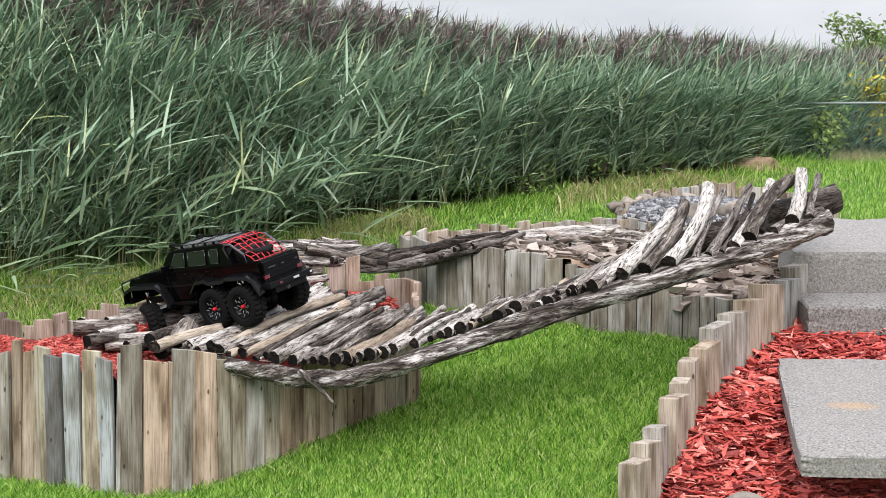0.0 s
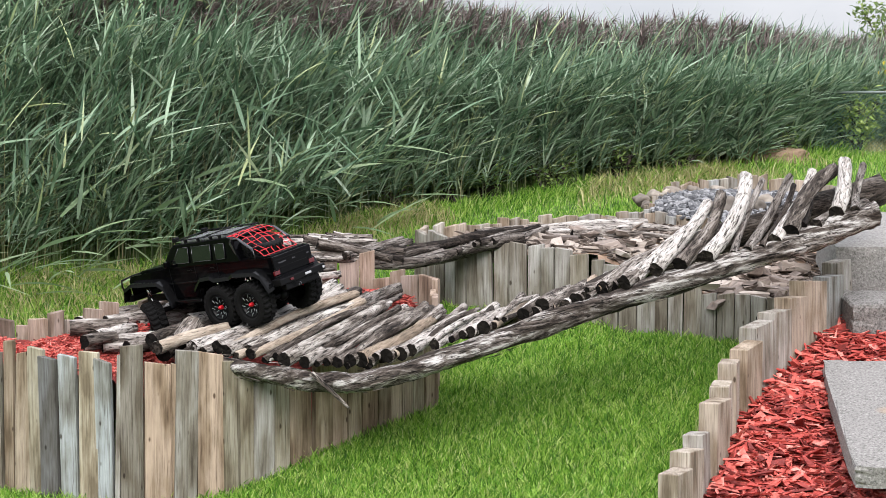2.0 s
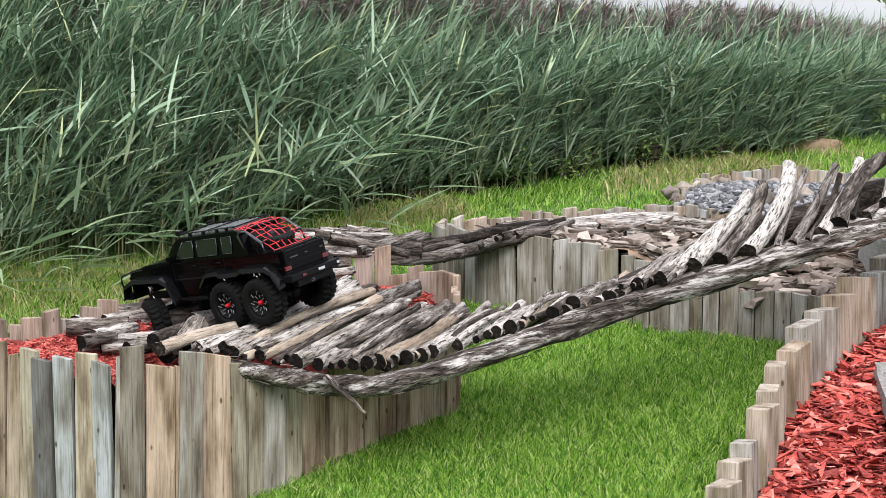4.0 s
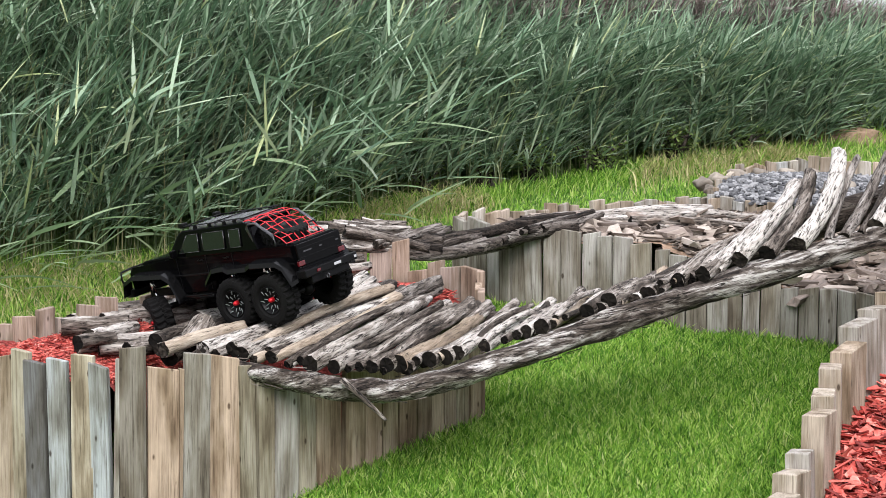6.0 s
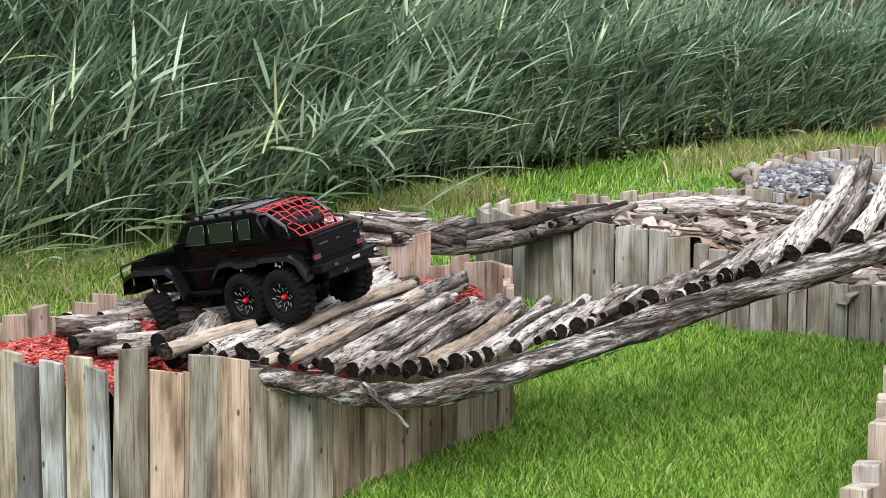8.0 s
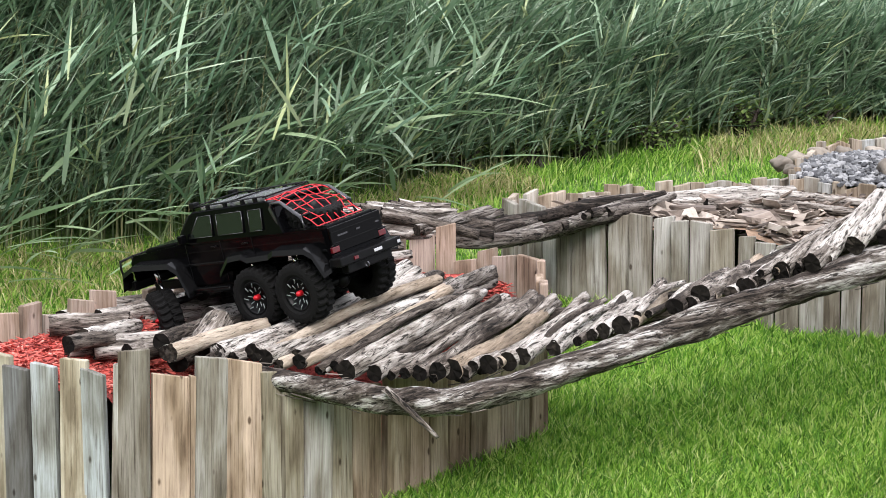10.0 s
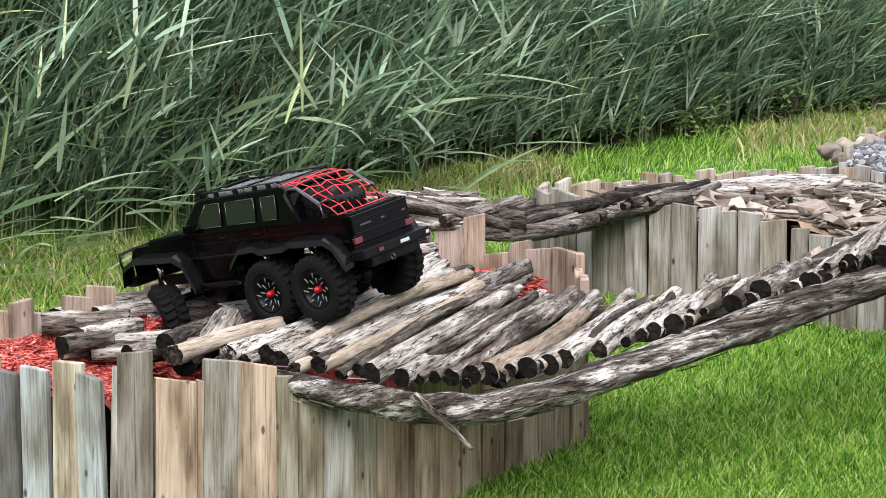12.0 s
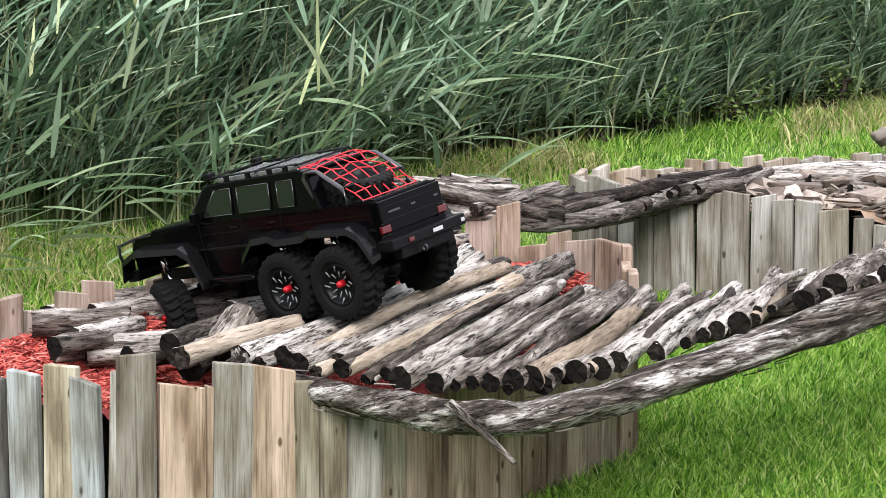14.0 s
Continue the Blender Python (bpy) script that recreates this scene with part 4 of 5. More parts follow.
def near_bridge():
    br = tagged(empty("log_bridge", Matrix.Identity(4)), "sagging bridge of grey logs laid across two long beams", "bridge")
    ob = log_between("beam", (-0.820, 4.065, 0.443), (1.436, 4.600, 0.900), 0.031, 0.043, rng, br, [BARK_BEAM, LOG_END],
                     via=[(-0.544, 4.055, 0.391), (-0.310, 4.080, 0.384), (0.009, 4.170, 0.468), (0.328, 4.285, 0.567), (0.756, 4.400, 0.691), (1.083, 4.487, 0.784)], sides=20, rings=110, knots=0.34)
    ob["label"] = "long curved bark-covered beam"
    verts, faces = [], []
    spine = [Vector(p) for p in ((-0.820, 4.065, 0.443), (-0.544, 4.055, 0.391), (-0.310, 4.080, 0.384), (0.009, 4.170, 0.468), (0.328, 4.285, 0.567), (0.756, 4.400, 0.691), (1.083, 4.487, 0.784), (1.398, 4.590, 0.887))]
    for _ in range(60):
        u = rng.uniform(0, len(spine) - 1.01)
        k = int(u)
        c, d = spine[k].lerp(spine[k + 1], u - k), (spine[k + 1] - spine[k]).normalized()
        rad = 0.033 + 0.016 * u / 7
        an = rng.gauss(-0.3, 1.0)
        nrm = (Vector((d.y, -d.x, 0)).normalized() * math.cos(an) + Vector((0, 0, 1)) * math.sin(an))
        side = d.cross(nrm)
        ln, wd = rng.uniform(0.015, 0.06), rng.uniform(0.001, 0.003)
        b = len(verts)
        lift = rng.uniform(0.0, 0.006)
        for q, h, w2 in ((0, 0.001, 1.0), (0.5, 0.003 + lift * 0.3, 0.9), (1, 0.002 + lift, 0.3)):
            e = c + d * ln * (q - 0.5) + nrm * (rad * 1.0 + h)
            verts += [tuple(e - side * wd * w2), tuple(e + side * wd * w2), tuple(e + nrm * 0.002)]
        for q in (0, 3):
            faces += [(b + q, b + q + 3, b + q + 5, b + q + 2), (b + q + 2, b + q + 5, b + q + 4, b + q + 1), (b + q, b + q + 1, b + q + 4, b + q + 3)]
    flakes = raw("loose_bark", verts, faces, FLAKE)
    flakes.parent = br
    tagged(flakes, "peeling strips of dark bark", kind="stuff")
    ob = log_between("beam", (-0.575, 4.660, 0.563), (1.536, 5.020, 0.963), 0.04, 0.055, rng, br, [BARK_DARK, LOG_END],
                     via=[(-0.275, 4.600, 0.520), (0.105, 4.600, 0.511), (0.438, 4.640, 0.608), (0.866, 4.750, 0.786)], sides=12, rings=50, knots=0.2)
    ob["label"] = "long bark-covered beam"
    n = 60
    for i in range(n):
        s = i / (n - 1) * 6.3
        k = min(int(s), len(PAIRS) - 2)
        f = s - k
        a, b = (Vector(PAIRS[k][:3]).lerp(Vector(PAIRS[k + 1][:3]), f), Vector(PAIRS[k][3:]).lerp(Vector(PAIRS[k + 1][3:]), f))
        j = lambda q: Vector((rng.uniform(-q, q), rng.uniform(-q, q), rng.uniform(-q, q) * 0.5))
        d = (b - a)
        a = a - d * rng.uniform(0.0, 0.05) + j(0.02)
        b = b + d * rng.uniform(-0.08, 0.08) + j(0.03)
        r = rng.choice((0.010, 0.013, 0.016, 0.019, 0.022, 0.025))
        mats = [BARK_TAN, LOG_END] if rng.random() < 0.08 else [BARK, LOG_END]
        log_between("deck_log", a, b, r * rng.uniform(0.9, 1.15), r * rng.uniform(0.75, 1.0), rng, br, mats, bend=0.05, knots=0.12)
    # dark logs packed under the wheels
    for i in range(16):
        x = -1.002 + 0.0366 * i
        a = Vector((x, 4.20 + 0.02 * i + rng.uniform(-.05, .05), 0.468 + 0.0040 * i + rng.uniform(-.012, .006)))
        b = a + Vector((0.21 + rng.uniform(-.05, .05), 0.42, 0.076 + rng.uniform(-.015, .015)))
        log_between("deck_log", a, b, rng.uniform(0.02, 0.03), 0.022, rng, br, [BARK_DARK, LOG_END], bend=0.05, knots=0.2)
    # stub logs leaning on the upper end of the beam
    for x0, y0, z0, x1, y1, z1, r in LEANERS:
        log_between("deck_log", (x0, y0, z0), (x1, y1, z1), r * 1.15, r * 0.95, rng, br, [BARK_DARK, LOG_END] if r < 0.02 else [BARK, LOG_END], bend=0.08, knots=0.25)
    # knotted root mass where the beam meets the planter
    for i in range(8):
        a = Vector((-0.889 + rng.uniform(-.05, .05), 4.07 + rng.uniform(-.03, .07), 0.450 + rng.uniform(-.02, .03)))
        b = a + Vector((rng.uniform(-.05, .10), rng.uniform(-.05, .05), rng.uniform(-.02, .07)))
        log_between("root", a, b, rng.uniform(0.012, 0.026), 0.008, rng, br, [BARK_DARK, LOG_END], bend=0.2, rings=10, knots=0.4)
    # broken side twig
    log_between("twig", (-0.502, 4.020, 0.415), (-0.379, 3.985, 0.306), 0.0095, 0.005, rng, br, [BARK, BARK], bend=0.14, rings=16, knots=0.3)


near_bridge()


def loose_logs():
    group = "logs on the planter"
    for a, b, r in (((-1.344, 4.407, 0.522), (-1.15, 4.42, 0.527), 0.028), ((-1.232, 4.166, 0.515), (-1.131, 4.40, 0.520), 0.024), ((-1.256, 4.108, 0.508), (-1.166, 4.214, 0.51), 0.022), ((-1.037, 4.136, 0.51), (-0.95, 4.462, 0.52), 0.022), ((-0.94, 4.15, 0.50), (-0.90, 4.22, 0.56), 0.035),
                    ((-1.359, 4.50, 0.485), (-0.908, 5.02, 0.495), 0.034), ((-1.341, 4.562, 0.510), (-0.790, 5.088, 0.525), 0.036), ((-1.276, 4.747, 0.525), (-0.701, 5.22, 0.535), 0.03),
                    ((-1.148, 4.90, 0.540), (-0.625, 5.20, 0.555), 0.03), ((-0.939, 5.00, 0.595), (-0.623, 5.17, 0.605), 0.034), ((-1.02, 5.0, 0.56), (-0.563, 5.17, 0.565), 0.026),
                    ((-1.276, 4.232, 0.485), (-0.966, 4.372, 0.495), 0.026), ((-1.206, 4.20, 0.485), (-0.927, 4.262, 0.495), 0.024), ((-1.0, 4.40, 0.49), (-0.80, 4.643, 0.515), 0.026),
                    ((-1.145, 4.594, 0.52), (-0.787, 4.849, 0.53), 0.030), ((-0.954, 4.490, 0.53), (-0.733, 4.796, 0.54), 0.03), ((-1.141, 4.784, 0.53), (-0.737, 5.078, 0.54), 0.026),
                    ((-1.12, 4.14, 0.485), (-0.98, 4.30, 0.495), 0.022), ((-1.02, 4.12, 0.485), (-0.9, 4.33, 0.50), 0.023), ((-1.25, 4.66, 0.52), (-0.85, 5.02, 0.53), 0.024),
                    ((-1.0, 4.86, 0.575), (-0.58, 5.06, 0.58), 0.022), ((-1.24, 4.50, 0.53), (-0.95, 4.74, 0.54), 0.022)):
        tagged(log_between("log", a, b, r, r * 0.85, rng, knots=0.2), "grey weathered log resting on red mulch", "log", group)
    for k in range(6, 12):
        x, y = -1.24 + 0.035 * k + rng.uniform(-0.02, 0.02), 4.36 + 0.058 * k
        z = left_top(x, y) - 0.02 + rng.uniform(-0.008, 0.02)
        r = rng.uniform(0.013, 0.023)
        tagged(log_between("log", (x, y, z), (x + rng.uniform(0.34, 0.5), y + rng.uniform(0.12, 0.24), z + rng.uniform(0.025, 0.05)), r, r * 0.85, rng, knots=0.2), "grey weathered log resting on red mulch", "log", group)
    tagged(log_between("log", (-1.0, 4.02, 0.50), (-0.80, 4.26, 0.54), 0.020, 0.018, rng, mats=[BARK_TAN, LOG_END]), "pale tan bare log at the planter edge", "log", group)


loose_logs()


# ---- rear log bridge ----
def rear_bridge():
    br = tagged(empty("log_bridge", Matrix.Identity(4)), "rear sagging bridge of bundled dark grey logs", "bridge")
    for dy, r in ((0, 0.022), (0.18, 0.02)):
        log_between("beam", (-0.76, 5.16 + dy, 0.712 + 0.2 * dy), (0.241, 5.605 + dy, 0.742 + 0.1 * dy), r, r, rng, br, [BARK_DARK, LOG_END],
                    via=[(-0.472, 5.215 + dy, 0.697 + 0.2 * dy), (-0.293, 5.26 + dy, 0.668 + 0.2 * dy), (-0.123, 5.365 + dy, 0.675 + 0.2 * dy), (0.062, 5.515 + dy, 0.715 + 0.15 * dy)], rings=36, knots=0.2)
    for i in range(9):
        o = i * 0.032
        log_between("deck_log", (-0.846 + rng.uniform(-.03, .03), 5.14 + o, 0.712 + 0.006 * i + rng.uniform(-.01, .02)), (-0.379 + rng.uniform(-.06, .06), 5.23 + o, 0.708 + 0.004 * i + rng.uniform(-.02, .02)),
                    rng.uniform(0.011, 0.019), 0.013, rng, br, knots=0.25)
    for i in range(9):
        log_between("deck_log", (-0.538 + rng.uniform(-.08, .05), 5.2 + 0.028 * i, 0.738 + 0.003 * i + rng.uniform(-.015, .02)), (-0.221 + rng.uniform(-.06, .06), 5.252 + 0.028 * i, 0.682 + 0.003 * i + rng.uniform(-.015, .02)),
                    rng.uniform(0.014, 0.022), 0.015, rng, br, [BARK_DARK, LOG_END] if i % 2 else [BARK, LOG_END], knots=0.25)
    for i in range(34):
        t = i / 33
        x, y, z = -0.351 + 0.574 * t, 5.23 + 0.345 * t, 0.706 + 0.03 * t - 0.06 * math.sin(math.pi * min(1, t * 1.15))
        log_between("deck_log", (x - 0.09, y - 0.03 + rng.uniform(-.03, .03), z), (x + 0.12, y + 0.22, z + 0.03 + rng.uniform(-.01, .02)), rng.uniform(0.010, 0.017), 0.011, rng, br,
                    [BARK_DARK, LOG_END], knots=0.2)


rear_bridge()


# ---- fence, bush, mound, weeds ----
def chain_fence():
    f = tagged(empty("chain_link_fence", Matrix.Identity(4)), "galvanised chain-link fence with green wire mesh", "fence")
    x0, x1, y0, y1 = 1.66, 3.743, 7.95, 8.163
    h = 0.312

    def at(t):
        x, y = x0 + (x1 - x0) * t, y0 + (y1 - y0) * t
        return Vector((x, y, ground_z(x, y)))
    for t in (0, 0.36, 0.72, 1.0):
        bm = bmesh.new()
        tube(bm, [at(t) - Vector((0, 0, .05)), at(t) + Vector((0, 0, h + 0.015))], 0.0085, 10)
        part("post", bm, STEEL, f)
    bm = bmesh.new()
    tube(bm, [at(0) + Vector((0, 0, h)), at(1) + Vector((0, 0, h))], 0.007, 8)
    part("top_rail", bm, STEEL, f)
    bm = bmesh.new()
    pitch, ln = 0.021, (at(1) - at(0)).length
    for k in range(-int(h / pitch) - 1, int(ln / pitch)):
        for sgn in (1, -1):
            s0, z0 = k * pitch, (0 if sgn > 0 else h)
            s1, z1 = s0 + h, (h if sgn > 0 else 0)
            if s0 < 0:
                z0, s0 = z0 - sgn * s0, 0
            if s1 > ln:
                z1, s1 = z1 - sgn * (s1 - ln), ln
            tube(bm, [at(s0 / ln) + Vector((0, 0, z0)), at(s1 / ln) + Vector((0, 0, z1))], 0.0010, 3, caps=False)
    part("wire_mesh", bm, WIRE, f, "green chain-link wire mesh")


chain_fence()


def leafy(name, label, x, y, height, spread, leaves, leaf, mat, seed, bare=False):
    """A bush or small tree: trunk, limbs, twigs and single leaves."""
    r = random.Random(seed)
    t = tagged(empty(name, Matrix.Translation((x, y, ground_z(x, y)))), label, "tree" if height > 1 else "bush")
    bm = bmesh.new()
    tips = []
    for k in range(15):
        a = r.uniform(0, 6.28)
        base = Vector((r.uniform(-.04, .04), r.uniform(-.04, .04), 0))
        top = Vector((math.cos(a) * spread * r.uniform(0.3, 1), math.sin(a) * spread * r.uniform(0.3, 1), height * r.uniform(0.6, 1)))
        mid = base.lerp(top, 0.5) * 0.9 + Vector((0, 0, height * 0.08))
        tube(bm, [base, mid, top], [0.014, 0.009, 0.003], 6)
        for j in range(7):
            s = r.uniform(0.3, 1)
            q = base.lerp(mid, s * 2) if s < 0.5 else mid.lerp(top, s * 2 - 1)
            e = q + Vector((r.uniform(-1, 1), r.uniform(-1, 1), r.uniform(-.1, .9))) * spread * 0.36
            tube(bm, [q, e], [0.004, 0.0015], 4)
            tips.append((q, e))
    part("trunk", bm, BARK_DARK, t, smooth=True)
    if bare:
        return t
    verts, faces = [], []
    for _ in range(leaves):
        q, e = r.choice(tips)
        p = q.lerp(e, r.uniform(0.2, 1.1)) + Vector((r.gauss(0, .03), r.gauss(0, .03), r.gauss(0, .03)))
        m = Euler((r.uniform(-.9, .9), r.uniform(-.9, .9), r.uniform(0, 6.28))).to_matrix()
        ln = leaf * r.uniform(0.6, 1.3)
        s = len(verts)
        for vx, vy, vz in ((0, 0, 0), (.5, .28, .05), (1, 0, -.1), (.5, -.28, .05)):
            verts.append(tuple(p + m @ Vector((vx * ln, vy * ln, vz * ln))))
        faces += [(s, s + 1, s + 2), (s, s + 2, s + 3)]
    me = bpy.data.meshes.new("crown")
    me.from_pydata(verts, [], faces)
    me.materials.append(mat)
    c = new("crown", me)
    c.parent = t
    return t


leafy("leafy_tree", "young broad-leaved tree behind the reeds", 2.639, 10.0, 0.74, 0.36, 12000, 0.034, BUSH, 3)
leafy("leafy_tree", "young broad-leaved tree behind the fence", 3.151, 10.0, 0.68, 0.36, 10000, 0.034, BUSH, 4)
leafy("bare_tree", "leafless grey tree against the sky", 3.498, 10.45, 1.03, 0.36, 0, 0.05, BUSH, 8, bare=True)
for k, (x, y, h) in enumerate(((1.947, 8.09, 0.31), (2.258, 8.42, 0.45), (2.688, 8.5, 0.48), (3.121, 8.5, 0.45), (2.457, 8.72, 0.50))):
    leafy("goldenrod", "yellow flowering goldenrod by the fence", x, y, h, 0.15, 900, 0.033, YELLOW if k in (1, 2, 4) else WEED, 20 + k)
for k, (x, y, h) in enumerate(((-0.05, 6.96, 0.34), (0.14, 7.02, 0.26), (-0.3, 6.86, 0.26), (0.42, 7.16, 0.22), (0.75, 7.36, 0.24), (1.05, 7.5, 0.2), (1.5, 7.72, 0.24))):
    leafy("weed", "leafy green weed at the foot of the reeds", x, y, h * 0.62, 0.11, 800, 0.02, BUSH, 40 + k)


def mound():
    for x, y, r, h in ((1.52, 7.72, 0.18, 0.075), (1.06, 7.58, 0.12, 0.052)):
        bm = bmesh.new()
        bmesh.ops.create_icosphere(bm, subdivisions=4, radius=1)
        for v in bm.verts:
            k = 1 + 0.3 * noise.noise(v.co * 2.2 + Vector((x, 0, 0))) + 0.1 * noise.noise(v.co * 7)
            v.co = Vector((v.co.x * r * k, v.co.y * r * 0.6 * k, v.co.z * h * k))
        ob = tagged(link("dirt_mound", bm, DIRT, smooth=True), "low brown mound of bare dirt by the reeds", "mound", kind="structure")
        ob.matrix_basis = pose(x, y, ground_z(x, y))


mound()


def yellow_flower(x, y, z):
    f = tagged(empty("yellow_flower", Matrix.Translation((x, y, ground_z(x, y)))), "single yellow wildflower among the reeds", "flower")
    h = z - ground_z(x, y)
    bm = bmesh.new()
    tube(bm, [(0, 0, 0), (0.02, 0, h * 0.5), (0, 0, h)], [0.004, 0.003, 0.002], 5)
    part("stem", bm, WEED, f)
    bm = bmesh.new()
    for k in range(9):
        a = 2 * math.pi * k / 9
        c, t = Vector((math.cos(a), -0.5, math.sin(a))), Vector((-math.sin(a), 0, math.cos(a)))
        o = Vector((0, 0, h))
        q = [bm.verts.new(o + c * 0.004), bm.verts.new(o + c * 0.008 + t * 0.0035), bm.verts.new(o + c * 0.013), bm.verts.new(o + c * 0.008 - t * 0.0035)]
        bm.faces.new(q)
    part("bloom", bm, YELLOW, f, "small yellow bloom")


yellow_flower(-0.715, 6.475, 1.251)


# ---- six-wheeled model truck ----
def ring_profile(bm, profile, segs, radius_shift=None, mat=0, closed=False):
    """A lathe round the y axis: profile of (y, r)."""
    rings = []
    for k in range(segs):
        a = 2 * math.pi * k / segs
        row = []
        for j, (y, r) in enumerate(profile):
            rr = r + (radius_shift(k, j) if radius_shift else 0)
            row.append(bm.verts.new((math.cos(a) * rr, y, math.sin(a) * rr)))
        rings.append(row)
    n = len(profile)
    for k in range(segs):
        a, b = rings[k], rings[(k + 1) % segs]
        for j in range(n - 1 if not closed else n):
            bm.faces.new((a[j], a[(j + 1) % n], b[(j + 1) % n], b[j])).material_index = mat
    bmesh.ops.recalc_face_normals(bm, faces=bm.faces)
    return bm


def truck_wheel(parent, x, y, side, steer=0.0, z=0.080, hub=True):
    hw, r = 0.031, 0.075
    prof = [(-hw * 0.80, r * 0.55), (-hw * 1.02, r * 0.66), (-hw * 1.04, r * 0.80), (-hw * 0.98, r * 0.91), (-hw * 0.86, r * 0.965), (-hw * 0.45, r * 0.985), (-hw * 0.05, r * 0.99), (hw * 0.05, r * 0.99),
            (hw * 0.45, r * 0.985), (hw * 0.86, r * 0.965), (hw * 0.98, r * 0.91), (hw * 1.04, r * 0.80), (hw * 1.02, r * 0.66), (hw * 0.80, r * 0.55)]

    def lug(k, j):
        if j in (4, 5, 6):
            return 0.0035 if (k + (j == 6)) % 4 < 2 else -0.0025
        if j in (7, 8, 9):
            return 0.0035 if (k + 2 + (j == 7)) % 4 < 2 else -0.0025
        if j in (3, 10):
            return 0.0022 if k % 4 < 2 else -0.001
        return 0
    bm = bmesh.new()
    ring_profile(bm, prof, 96, lug, closed=True)
    w = part("wheel", bm, RUBBER, parent, "knobbly black off-road tyre on a red-hubbed rim")
    w.matrix_basis = pose(x, y, z, 0, 0, steer + (180 if side < 0 else 0)) @ Matrix.Diagonal((1.08, 1.08, 1.08, 1))
    bm = bmesh.new()
    ring_profile(bm, [(hw * 0.30, 0.004), (hw * 0.30, r * 0.40), (hw * 0.78, r * 0.50), (hw * 0.92, r * 0.545), (hw * 0.80, r * 0.575)], 32)
    part("rim", bm, TRIM, w, "gloss black rim", smooth=True)
    if not hub:
        return w
    for k in range(8):
        bm = bmesh.new()
        a = 2 * math.pi * k / 8
        d, t = Vector((math.cos(a), 0, math.sin(a))), Vector((-math.sin(a), 0, math.cos(a)))
        tube(bm, [d * 0.015 + t * 0.002 + Vector((0, hw * 0.64, 0)), d * 0.026 + t * 0.0055 + Vector((0, hw * 0.76, 0))], 0.0013, 5)
        tube(bm, [d * 0.027 - t * 0.004 + Vector((0, hw * 0.74, 0)), d * 0.038 + t * 0.001 + Vector((0, hw * 0.86, 0))], 0.0014, 5)
        part("spoke", bm, STEEL, w)
    bm = bmesh.new()
    ring_profile(bm, [(hw * 0.40, 0.0076), (hw * 0.74, 0.0072), (hw * 0.90, 0.005), (hw * 0.94, 0.001)], 12)
    part("hub_cap", bm, RED, w, "red anodised wheel hub", smooth=True)
    return w


